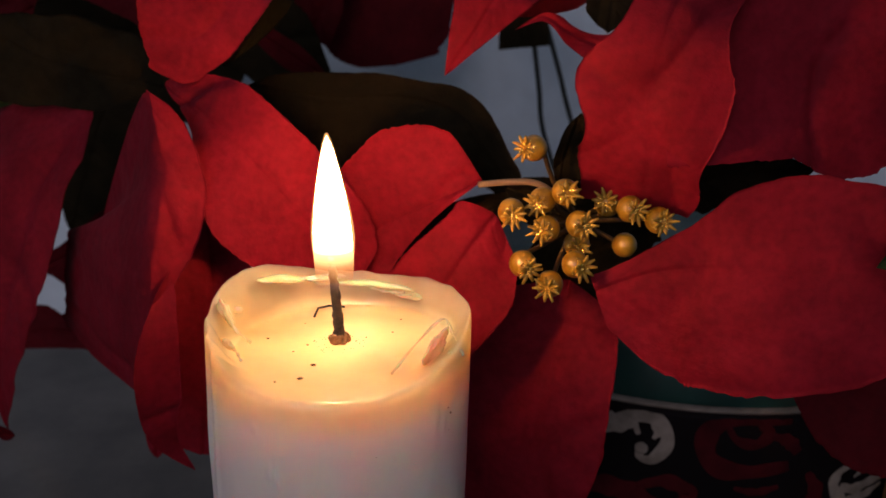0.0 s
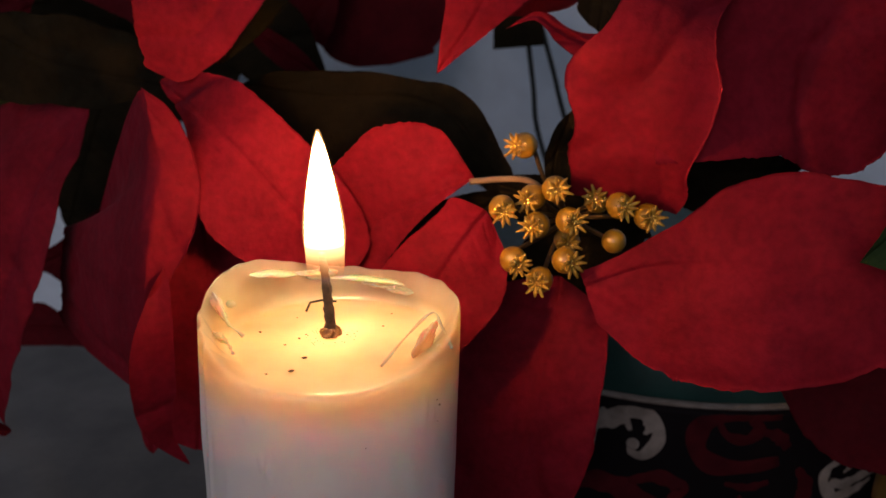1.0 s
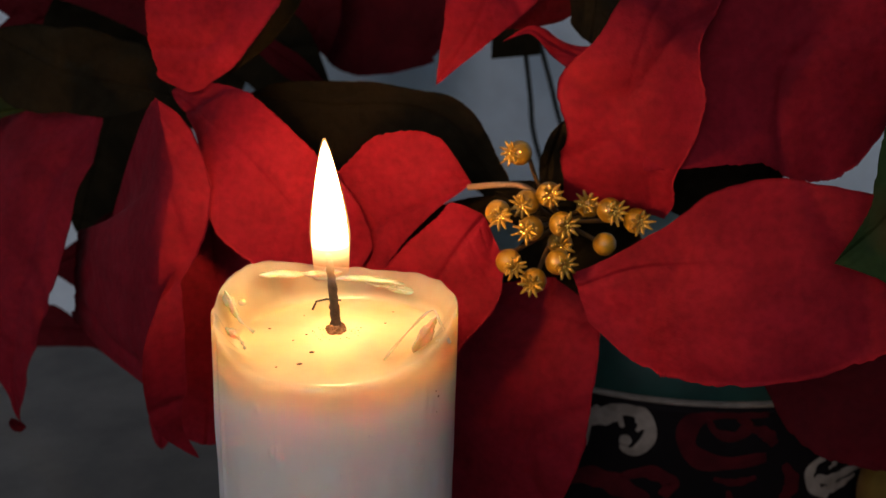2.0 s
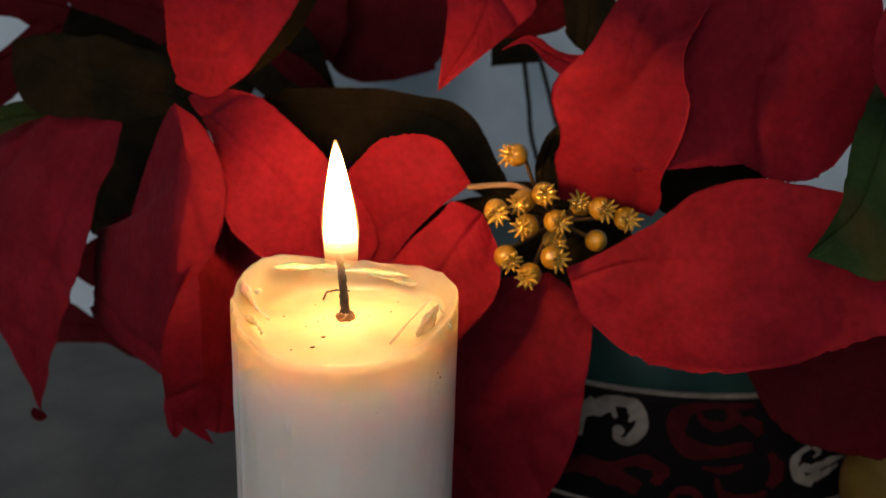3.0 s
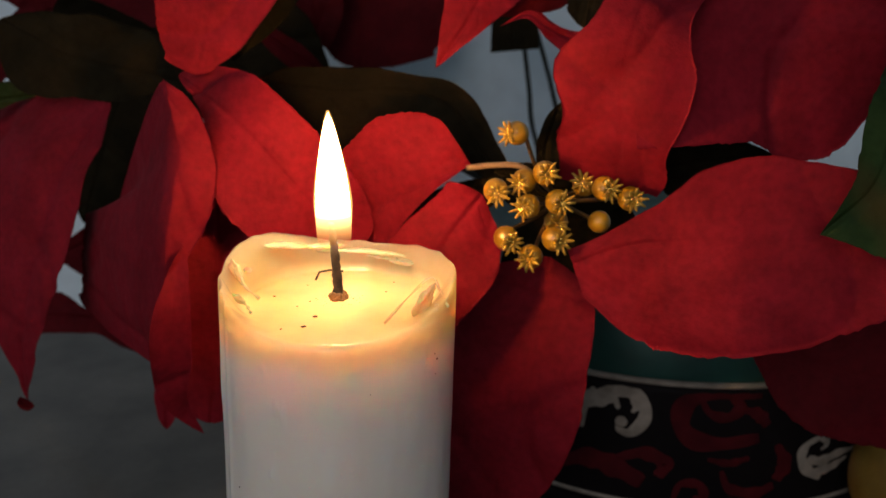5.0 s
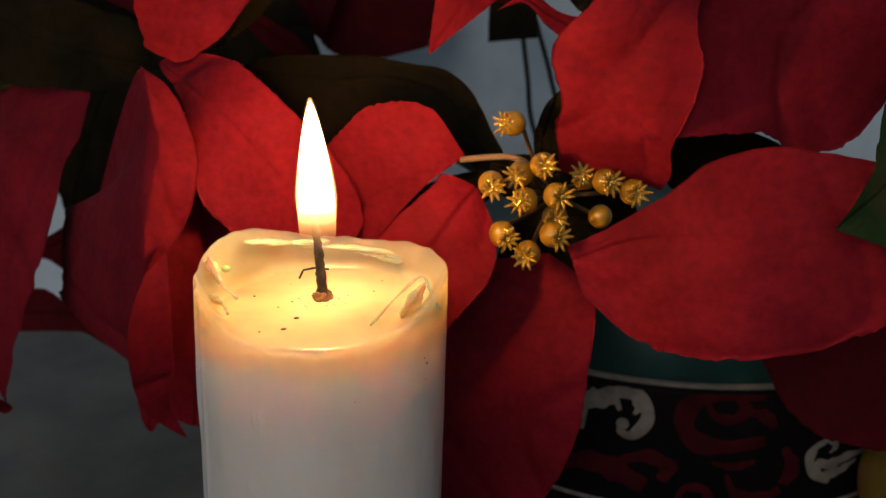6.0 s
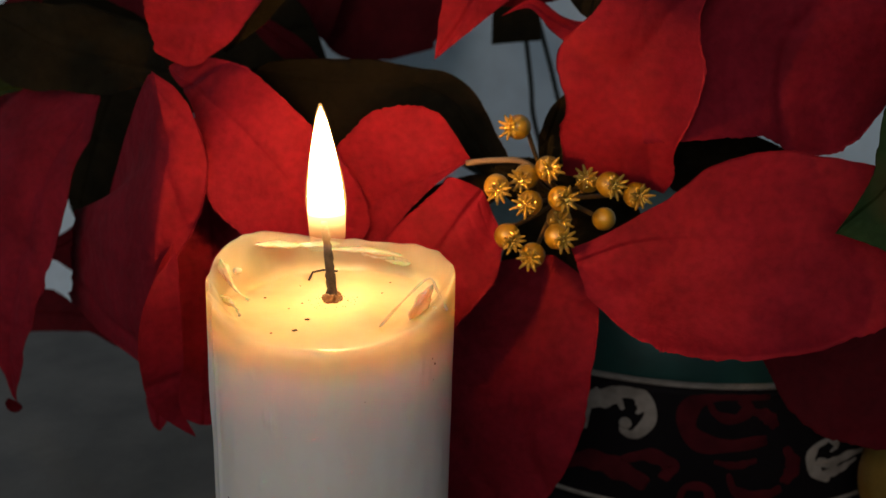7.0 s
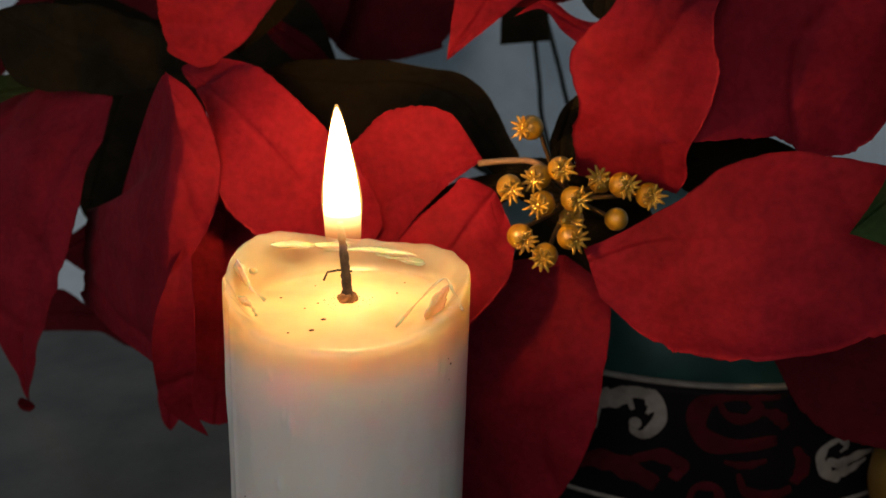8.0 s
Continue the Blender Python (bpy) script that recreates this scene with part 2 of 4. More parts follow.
def smooth_curve(xs, ys, x):
    """Cubic Hermite through (xs, ys)."""
    xs, ys = np.asarray(xs, float), np.asarray(ys, float)
    m = np.gradient(ys, xs)
    i = np.clip(np.searchsorted(xs, x) - 1, 0, len(xs) - 2)
    h = xs[i + 1] - xs[i]
    u = (x - xs[i]) / h
    return (2 * u ** 3 - 3 * u ** 2 + 1) * ys[i] + (u ** 3 - 2 * u ** 2 + u) * h * m[i] + (3 * u ** 2 - 2 * u ** 3) * ys[i + 1] + (u ** 3 - u ** 2) * h * m[i + 1]


STATIONS = (0, 0.06, 0.15, 0.28, 0.42, 0.56, 0.7, 0.83, 0.92, 0.975, 1.0)


def blade(name, parent, mat, spine, face, left, right, cup=0.0, fold=0.0, wrinkle=0.0011, veins=0.0004, crease=0.0014, rag=0.02, seed=0, label="", swell=0.003, lean=(0.0, 0.0)):
    """A cloth bract or leaf: a midrib through the spine's points, half widths in mm to both sides at STATIONS, a face direction,
    a cupped or folded section, a pressed midrib and side veins, small wrinkles and a cut edge of real thickness.
    fold may differ to both sides; lean: how a folded side sags as it falls back."""
    folds = fold if isinstance(fold, tuple) else (fold, fold)
    ns, nw, thick = 96, 18, 0.00022
    s = 0.5 - 0.5 * np.cos(np.pi * np.linspace(0, 1, ns))
    C = spline(spine, s)
    T = spline(spine, np.minimum(s + 0.01, 1)) - spline(spine, np.maximum(s - 0.01, 0))
    T /= np.linalg.norm(T, axis=1)[:, None]
    S = np.cross(T, np.asarray(face, float)[None])
    S /= np.linalg.norm(S, axis=1)[:, None]
    N = np.cross(S, T)
    lw = np.maximum(smooth_curve(STATIONS, left, s), 0.05) / 1000
    rw = np.maximum(smooth_curve(STATIONS, right, s), 0.05) / 1000
    bm = bmesh.new()
    front, back = [], []
    for i in range(ns):
        fa, ba = [], []
        for j in range(-nw, nw + 1):
            q = j / nw
            w = q * (rw[i] if j > 0 else lw[i])
            w *= 1 + rag * (noise.noise((s[i] * 40, seed * 3.1, 5.0 if j > 0 else 9.0)) + noise.noise((s[i] * 130, seed * 3.1, 2.0 if j > 0 else 7.0))) * abs(q) ** 6
            bend = folds[j > 0] * math.sqrt(w * w + 1e-6)
            h = cup * w * w + bend
            h -= veins * 2.2 * math.exp(-(w / 0.0007) ** 2)
            h -= veins * max(0.0, math.sin((s[i] * 7.5 - abs(q) * 1.6) * 2 * math.pi)) ** 6 * (1 - abs(q)) * min(1, abs(w) / 0.002)
            p = C[i] + S[i] * w
            k = Vector(p) * 55 + Vector((seed * 7.3, 0, seed))
            h += wrinkle * (noise.noise(k) + 0.5 * noise.noise(k * 2.6)) * (0.4 + 0.9 * abs(q))
            h += swell * noise.noise(k * 0.36 + Vector((9.1, 2.2, 5.7)))
            c = noise.noise(k * 0.42 + Vector((3.1, 8.7, 1.3)))
            h -= crease * max(0.0, 1 - 7 * abs(c)) ** 2
            p = p + N[i] * h + np.array((lean[0], 0.0, lean[1])) * max(0.0, -bend)
            fa.append(bm.verts.new(p))
            ba.append(bm.verts.new(p - N[i] * thick))
        front.append(fa)
        back.append(ba)
    grid_faces(bm, front, flip=True)
    grid_faces(bm, back)
    ring = lambda g: [r[0] for r in g] + g[-1][1:] + [r[-1] for r in g[::-1]][1:] + g[0][::-1][1:-1]
    grid_faces(bm, [ring(front), ring(back)], True)
    return part(name, bm, mat, parent, label)


# ---- the room ----
def wall(name, lo, hi, mat, label, category="wall"):
    return tagged(part(name, box(bmesh.new(), lo, hi), mat, None, smooth=False), label, category, kind="structure")


TABLE = -0.012
FAR = 0.36
wall("wall_north", (-1.7, FAR, -0.9), (1.9, FAR + 0.1, 1.7), PAINT, "pale blue-grey painted wall behind the plant")
wall("wall_east", (1.8, -2.2, -0.9), (1.9, FAR, 1.7), PAINT, "pale painted side wall of the room")
wall("wall_west", (-1.8, -2.2, -0.9), (-1.7, FAR, 1.7), PAINT, "pale painted side wall of the room")
south = bmesh.new()
for lo, hi in (((-1.8, -2.3, -0.9), (1.9, -2.2, 0.3)), ((-1.8, -2.3, 1.6), (1.9, -2.2, 1.7)),
               ((-1.8, -2.3, 0.3), (-1.22, -2.2, 1.6)), ((-0.08, -2.3, 0.3), (1.9, -2.2, 1.6))):
    box(south, lo, hi)
tagged(part("wall_south", south, PAINT, None, smooth=False), "pale painted wall with an open window", "wall", kind="structure")
wall("floor", (-1.8, -2.3, -0.92), (1.9, FAR + 0.1, -0.9), FLOOR, "brownish grey tiled floor of the room", "floor")
wall("ceiling", (-1.8, -2.3, 1.7), (1.9, FAR + 0.1, 1.75), PAINT, "pale painted flat ceiling", "ceiling")

table = thing("table", (0, 0, TABLE), "grey stone-topped table against the wall", "table")
part("tabletop", box(bmesh.new(), (-0.75, -0.30, TABLE - 0.03), (0.95, FAR - 0.002, TABLE), 0.003), STONE, table, smooth=False)
for x in (-0.7, 0.85):
    for y in (-0.25, 0.3):
        part("leg", box(bmesh.new(), (x, y, -0.9), (x + 0.05, y + 0.05, TABLE - 0.03), 0.003), STONE, table, smooth=False)


# ---- the candle ----
AXIS, POOL = (0.0015, -0.0112), 0.1235
LEAN_X = 0.028                   # the candle leans a little
candle = thing("pillar_candle", (*AXIS, TABLE), "lit white pillar candle with a melted translucent rim", "candle")


@functools.lru_cache(maxsize=None)
def round_table(pairs, a):
    """A smooth closed curve through (degrees, value) pairs at the angle a in degrees."""
    xs = [p[0] - 360 for p in pairs] + [p[0] for p in pairs] + [p[0] + 360 for p in pairs]
    return float(smooth_curve(xs, [p[1] for p in pairs] * 3, np.array([a]))[0])


RIM = ((0, 8.2), (15, 8.4), (32, 8.8), (49, 8.2), (66, 7.5), (84, 7.4), (105, 8.2), (119, 10.0), (134, 12.0), (150, 12.6), (163, 12.0), (178, 10.0), (200, 6.4),
       (225, 2.2), (245, 0.5), (270, 0.2), (295, 0.3), (315, 2.0), (340, 6.0))
LIP = ((0, 20.5), (35, 24.0), (70, 24.6), (110, 23.6), (150, 22.4), (180, 21.8), (205, 21.0), (240, 20.0), (275, 19.5), (305, 19.5), (335, 18.5))


@functools.lru_cache(maxsize=None)
def side_radius(a):
    """Radius of the candle's side at the angle a, with a few runs of wax on one side."""
    c, s_ = math.cos(radians(a)), math.sin(radians(a))
    return (0.0274 + 0.0002 * noise.noise((c * 2, s_ * 2, 1.7)) + 0.0005 * math.exp(-((a - 189) / 2.5) ** 2)
            + 0.0005 * math.exp(-((a - 201) / 2.4) ** 2) + 0.0004 * math.exp(-((a - 211) / 1.8) ** 2))


def ring_mesh(profile, n=360):
    """A closed body of revolution whose rings profile(k, angle) gives as radius and height; k counts until it gives None."""
    bm, rings, k = bmesh.new(), [], 0
    while profile(k, 0) is not None:
        ring = []
        for j in range(n):
            r, z = profile(k, 360 * j / n)
            ring.append(bm.verts.new((AXIS[0] + LEAN_X * (z - POOL) + r * math.cos(2 * math.pi * j / n), AXIS[1] + r * math.sin(2 * math.pi * j / n), z)))
        rings.append(ring)
        k += 1
    bm.faces.new(rings[0])
    bm.faces.new(rings[-1])
    grid_faces(bm, rings, True)
    bmesh.ops.recalc_face_normals(bm, faces=bm.faces)
    return bm


# Small runs and drops on the side: angle, height, half length and half width in metres, and how far they stand out.
RUNS = ((250, 0.1075, 0.0022, 0.0005, 0.0008), (247, 0.1082, 0.0015, 0.0005, 0.0006), (244, 0.0925, 0.0010, 0.0007, 0.0008), (240, 0.1170, 0.0010, 0.0006, 0.0003),
        (203, 0.1060, 0.0120, 0.0008, 0.0006), (207, 0.0940, 0.0070, 0.0009, 0.0006), (318, 0.1165, 0.0022, 0.0008, 0.0004), (323, 0.1140, 0.0016, 0.0007, 0.0003))


def candle_wax(k, a):
    """Level pool, a melted rim that is high behind the wick and rounds off to nothing in front of it, then the side."""
    c, s_ = math.cos(radians(a)), math.sin(radians(a))
    side, h, lip = side_radius(a), max(0.0, round_table(RIM, a)) / 1000, round_table(LIP, a) / 1000
    front = max(0.0, 1 - h / 0.004)
    sink = 0.0014 + 0.0046 * front + 0.0004 * noise.noise((c * 2.5, s_ * 2.5, 8.0))
    if k < 12:
        u = (k + 1) / 12
        return lip * u, POOL + 0.00012 * noise.noise((c * u * 3, s_ * u * 3, 2.0)) * u
    if k < 40:
        u = (k - 11) / 28
        drop = max(0, u - 0.5) / 0.5
        z = POOL + h * (0.5 - 0.5 * math.cos(min(1, u * 1.6) * math.pi)) - (h + sink) * drop ** (3.0 - 0.9 * front)
        z += (0.0008 * noise.noise((c * 2.6 + u * 1.2, s_ * 2.6, 3.0 + u)) + 0.0004 * noise.noise((c * 7, s_ * 7, u * 2))) * math.sin(u * math.pi) * (1 - 0.8 * front)
        r = lip + (side - lip) * math.sin(min(1, u * 1.2) * math.pi / 2)
        return r - 0.0003 * noise.noise((c * 5, s_ * 5, u * 3)) * math.sin(u * math.pi), z
    if k < 130:
        u = (k - 39) / 90
        r = side + 0.0003 * noise.noise((c * 3, s_ * 3, u * 1.5)) * min(1, u * 4) + 0.00012 * noise.noise((c * 9, s_ * 9, u * 9)) * min(1, u * 4)
        z = POOL - sink + (TABLE - POOL + sink) * u ** 1.3
        r += sum(out * math.exp(-((z - at) / long) ** 2 - ((a - t) * 0.000478 / wide) ** 2) for t, at, long, wide, out in RUNS)
        return r, z
    return None


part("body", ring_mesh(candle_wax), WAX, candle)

# Wick, charred and slightly bent, with a browned crust at its foot.
WX, WY = 0.0009, -0.0085
bm = bmesh.new()
wick_path = [(WX, WY, POOL - 0.002), (WX, WY, POOL + 0.002), (WX - 0.0002, WY, POOL + 0.006), (WX - 0.0005, WY, POOL + 0.011),
             (WX - 0.0009, WY, POOL + 0.0155), (WX - 0.0012, WY, POOL + 0.0185)]
fine = [tuple(v) for v in spline(wick_path, np.linspace(0, 1, 26))]
tube(bm, [(x + 0.00008 * math.sin(i * 2.3), y + 0.00008 * math.cos(i * 1.9), z) for i, (x, y, z) in enumerate(fine)],
     [0.00135 - 0.0006 * i / 25 + 0.00009 * math.sin(i * 2.7) + 0.00007 * math.sin(i * 5.1) for i in range(26)], 10)
part("wick", bm, WICK, candle, "charred black wick, slightly bent")
bm = bmesh.new()
rows = []
for k in range(12):
    u = k / 11
    row = []
    for j in range(36):
        a = 2 * math.pi * j / 36
        lump = noise.noise((math.cos(a) * 2.2, math.sin(a) * 2.2, u * 4)) + 0.6 * noise.noise((math.cos(a) * 6, math.sin(a) * 6, u * 9))
        r = (0.0022 - 0.0010 * u ** 0.6 + 0.0005 * math.sin(u * math.pi * 1.5)) * (1 + 0.32 * lump)
        row.append(bm.verts.new((WX + r * math.cos(a), WY + r * math.sin(a), POOL - 0.0005 + 0.0032 * u + 0.0003 * lump)))
    rows.append(row)
grid_faces(bm, rows, True)
bm.faces.new(rows[-1])
part("wick_crust", bm, CRUST, candle, "browned waxy crust round the wick")

# A stray wick thread lying behind the wick.
bm = bmesh.new()
tube(bm, [(-0.0062, 0.004, POOL + 0.0006), (-0.0055, 0.006, POOL + 0.002), (-0.003, 0.0065, POOL + 0.0024), (0.0005, 0.0068, POOL + 0.002)], 0.00028, 6)
part("wick_thread", bm, WICK, candle)

# Soot crumbs on the pool.
for x, y, r in ((-0.0146, -0.0075, 0.00036), (-0.0030, -0.0212, 0.00055), (-0.0046, -0.0275, 0.0006), (-0.0092, -0.0290, 0.0003), (-0.0080, -0.0145, 0.00025),
                (-0.0055, -0.0110, 0.0003), (0.0065, -0.0070, 0.0002), (0.0120, -0.0040, 0.00025), (-0.0078, 0.001, 0.0002), (0.0135, 0.0035, 0.00025)):
    bm = bmesh.new()
    bmesh.ops.create_icosphere(bm, subdivisions=1, radius=r)
    for v in bm.verts:
        v.co = Vector((v.co.x * 1.5, v.co.y, v.co.z * 0.6)) * (0.5 + 0.45 * random.random()) + Vector((x, y, POOL + 0.0002))
    part("soot_crumb", bm, SOOT, candle)
bm = bmesh.new()
for k in range(60):
    a, r = 6.28 * random.random(), 0.003 + 0.0028 * random.random() ** 0.7
    bmesh.ops.create_icosphere(bm, subdivisions=1, radius=0.00007 + 0.00008 * random.random(),
                               matrix=Matrix.Translation((WX + r * math.cos(a), WY - 0.001 + r * math.sin(a), POOL)))
tagged(part("soot_specks", bm, SOOT, candle), kind="stuff")

# Flame: a slender drop leaning a little, wrapped round the wick's top.
FOOT, TIP = 0.1355, 0.1675
bm = bmesh.new()
rows = []
for k in range(25):
    u = k / 24
    r = 0.0041 * smooth_curve((0, 0.08, 0.25, 0.4, 0.6, 0.8, 0.93, 1), (0.84, 0.95, 1.0, 0.94, 0.76, 0.47, 0.22, 0.01), np.array([u]))[0]
    cx, cy = WX - 0.0005 - 0.0006 * u ** 1.5, WY
    rows.append([bm.verts.new((cx + r * math.cos(2 * math.pi * j / 24), cy + r * math.sin(2 * math.pi * j / 24), FOOT + (TIP - FOOT) * u)) for j in range(24)])
grid_faces(bm, rows, True)
bm.faces.new(rows[0][::-1])
bm.faces.new(rows[-1])
part("flame", bm, FIRE, candle, "bright white-yellow candle flame")
bm = bmesh.new()
rows = []
for k in range(25):
    u = k / 24
    r = 0.0005 * min(1, u * 5) * (1 - 0.5 * u) + 0.0041 * smooth_curve((0, 0.08, 0.25, 0.4, 0.6, 0.8, 0.93, 1), (0.98, 1.0, 0.97, 0.86, 0.63, 0.37, 0.17, 0.01), np.array([u]))[0]
    rows.append([bm.verts.new((WX - 0.0005 - 0.0006 * u ** 1.3 + r * math.cos(2 * math.pi * j / 24), WY + r * math.sin(2 * math.pi * j / 24), FOOT + 0.006 + (TIP - 0.0054 - FOOT) * u)) for j in range(24)])
grid_faces(bm, rows, True)
bm.faces.new(rows[-1])
part("flame_glow_shell", bm, GLOW_SHELL, candle, "thin added shell for the amber edge and glow of the flame")


def rim_lump(name, a0, a1, r, z, wide, high, mat, label=""):
    """A rounded ridge of melted wax that follows the rim between two angles."""
    bm = bmesh.new()
    rows = []
    for k in range(19):
        u = k / 18
        a = radians(a0 + (a1 - a0) * u)
        e = math.sin(math.pi * u) ** 0.6 + 0.02
        rr = r + 0.0006 * noise.noise((u * 4, a0, 1.0))
        row = []
        for j in range(12):
            t = 2 * math.pi * j / 12
            f = 1 + 0.3 * noise.noise((u * 5, math.cos(t), math.sin(t) + a0))
            q = rr + wide * e * f * math.cos(t)
            row.append(bm.verts.new((AXIS[0] + q * math.cos(a), AXIS[1] + q * math.sin(a), POOL + z(u) + high * e * f * math.sin(t))))
        rows.append(row)
    grid_faces(bm, rows, True)
    bm.faces.new(rows[0])
    bm.faces.new(rows[-1][::-1])
    bmesh.ops.recalc_face_normals(bm, faces=bm.faces)
    return part(name, bm, mat, candle, label)


rim_lump("rim_lump", 116, 148, 0.0230, lambda u: 0.0078 + 0.0025 * u, 0.0020, 0.0009, CLEAR, "clear glassy melted wax on the rim")
rim_lump("rim_lump", 50, 100, 0.0232, lambda u: 0.0060, 0.0011, 0.0007, CLEAR, "clear glassy melted wax on the rim")

# Cracks and folds frozen into the clear rim.
for path, r in (([(-0.0240, -0.0090, 0.1320), (-0.0220, -0.0110, 0.1310), (-0.0200, -0.0130, 0.1280), (-0.0170, -0.0130, 0.1250)], 0.0003),
                ([(0.0130, -0.0260, 0.1240), (0.0180, -0.0170, 0.1270), (0.0230, -0.0120, 0.1300), (0.0250, -0.0180, 0.1290), (0.0270, -0.0240, 0.1270)], 0.0002),
                ([(0.0060, 0.0118, 0.1285), (0.0100, 0.0108, 0.1278), (0.0140, 0.0090, 0.1282)], 0.0003),
                ([(-0.0215, -0.0160, 0.1262), (-0.0190, -0.0180, 0.1252), (-0.0175, -0.0205, 0.1243)], 0.0002)):
    bm = bmesh.new()
    tube(bm, [tuple(p) for p in spline(path, np.linspace(0, 1, 24))], [r * (0.5 + 0.5 * math.sin(i * 0.9)) + 0.00015 for i in range(24)], 8)
    part("rim_fold", bm, CLEAR, candle, "glassy fold in the melted rim")
bm = bmesh.new()
bmesh.ops.create_icosphere(bm, subdivisions=3, radius=0.0009, matrix=Matrix.Translation((-0.0205, -0.0075, 0.1302)) @ Matrix.Diagonal((1.2, 1.0, 0.9, 1)))
part("wax_bead", bm, CLEAR, candle, "glassy bead of melted wax")

# A clear flap of wax folded against the inside of the rim, and smaller clear lumps along it.
for at, size, turn, seed in (((0.0215, -0.0195, 0.1268), (0.0042, 0.0010, 0.0034), 62, 1), ((0.0242, -0.0235, 0.1262), (0.0020, 0.0008, 0.0016), 80, 2), ((-0.0225, -0.0100, 0.1305), (0.0022, 0.0010, 0.0030), -58, 3),
                             ((-0.0212, -0.0165, 0.1262), (0.0022, 0.0007, 0.0010), -40, 4), ((0.0150, 0.0095, 0.1272), (0.0030, 0.0008, 0.0009), -25, 5), ((-0.0050, 0.0135, 0.1300), (0.0040, 0.0010, 0.0012), 10, 6)):
    bm = bmesh.new()
    bmesh.ops.create_icosphere(bm, subdivisions=4, radius=1.0)
    for v in bm.verts:
        v.co *= 1 + 0.55 * noise.noise(v.co * 1.3 + Vector((seed * 5.1, 0, 0))) + 0.16 * noise.noise(v.co * 3.4 + Vector((0, seed * 3.3, 0)))
    bmesh.ops.transform(bm, matrix=Matrix.Translation(at) @ Matrix.Rotation(radians(turn), 4, "Z") @ Matrix.Rotation(0.35, 4, "X") @ Matrix.Diagonal((*size, 1)), verts=bm.verts)
    part("wax_flap", bm, CLEAR, candle, "clear glassy flap of melted wax")

# Soot flecks sticking to the side.
for a, z, r in ((-34, 0.117, 0.00022), (-32, 0.1155, 0.0003), (-36, 0.114, 0.0002), (-33, 0.112, 0.00018), (-70, 0.112, 0.00016), (-140, 0.085, 0.00022)):
    bm = bmesh.new()
    bmesh.ops.create_icosphere(bm, subdivisions=1, radius=r, matrix=Matrix.Translation((AXIS[0] + LEAN_X * (z - POOL) + 0.0273 * math.cos(radians(a)), AXIS[1] + 0.0273 * math.sin(radians(a)), z)))
    part("soot_crumb", bm, CRUST, candle)


# ---- the flower pot ----
PX, PY, PR = 0.135, 0.213, 0.115
pot = thing("flower_pot", (PX, PY, TABLE), "round black flower pot with white and wine-red scroll print", "flower pot")


def lathe(profile, n=96):
    bm = bmesh.new()
    rows = [[bm.verts.new((PX + r * math.cos(2 * math.pi * j / n), PY + r * math.sin(2 * math.pi * j / n), z)) for j in range(n)] for r, z in profile]
    grid_faces(bm, rows, True)
    bmesh.ops.recalc_face_normals(bm, faces=bm.faces)
    return bm


part("body", lathe([(0.02, -0.004), (PR - 0.002, -0.004), (PR, -0.002), (PR, 0.047), (PR + 0.0005, 0.0505), (PR - 0.003, 0.0505), (PR - 0.006, 0.01), (0.02, 0.008)]), POT_BLACK, pot)
part("foot", lathe([(0.02, TABLE), (PR - 0.003, TABLE), (PR - 0.0015, TABLE + 0.002), (PR - 0.0015, -0.0045), (PR - 0.003, -0.004), (0.02, -0.004)]), POT_BLACK, pot)
part("foot_line", lathe([(PR - 0.002, -0.0012), (PR + 0.0006, -0.0012), (PR + 0.0009, -0.0004), (PR + 0.0006, 0.0004), (PR - 0.002, 0.0004)]), PRINT_WHITE, pot, "thin pale line round the foot")
part("rim", lathe([(PR - 0.002, 0.0508), (PR + 0.0006, 0.0508), (PR + 0.0009, 0.0515), (PR + 0.0006, 0.0522), (PR - 0.002, 0.0522)]), PRINT_WHITE, pot, "thin pale rim line")
part("liner", lathe([(PR - 0.004, 0.047), (PR - 0.002, 0.053), (PR - 0.004, 0.075), (PR - 0.012, 0.088), (PR - 0.02, 0.09), (PR - 0.03, 0.08), (0.01, 0.078)]), TEAL, pot, "teal green foil liner")


def scroll(name, path, width, mat, label="", start=0.35, end=1.0):
    """A printed scroll: a stroke of changing width that lies on the pot's curved side; path in degrees round the pot and metres up."""
    n = 40
    s = np.linspace(0, 1, n)
    P = spline([(radians(a) * PR, z) for a, z in path], s)
    T = np.gradient(P, axis=0)
    T /= np.linalg.norm(T, axis=1)[:, None]
    bm = bmesh.new()
    rows = []
    for i in range(n):
        w = width * (start + (end - start) * s[i]) * (0.55 + 0.75 * math.sin(math.pi * s[i]) ** 0.8) * (1 + 0.15 * math.sin(s[i] * 21))
        row = []
        for k in (-1.0, -0.4, 0.4, 1.0):
            u, z = P[i, 0] - T[i, 1] * w * k, P[i, 1] + T[i, 0] * w * k
            a, r = u / PR, PR + (0.00022 if abs(k) < 0.9 else 0.0001)
            row.append(bm.verts.new((PX + r * math.sin(a), PY - r * math.cos(a), z)))
        rows.append(row)
    grid_faces(bm, rows)
    bm.faces.new(rows[0])
    bm.faces.new(rows[-1][::-1])
    bmesh.ops.recalc_face_normals(bm, faces=bm.faces)
    return part(name, bm, mat, pot, label)


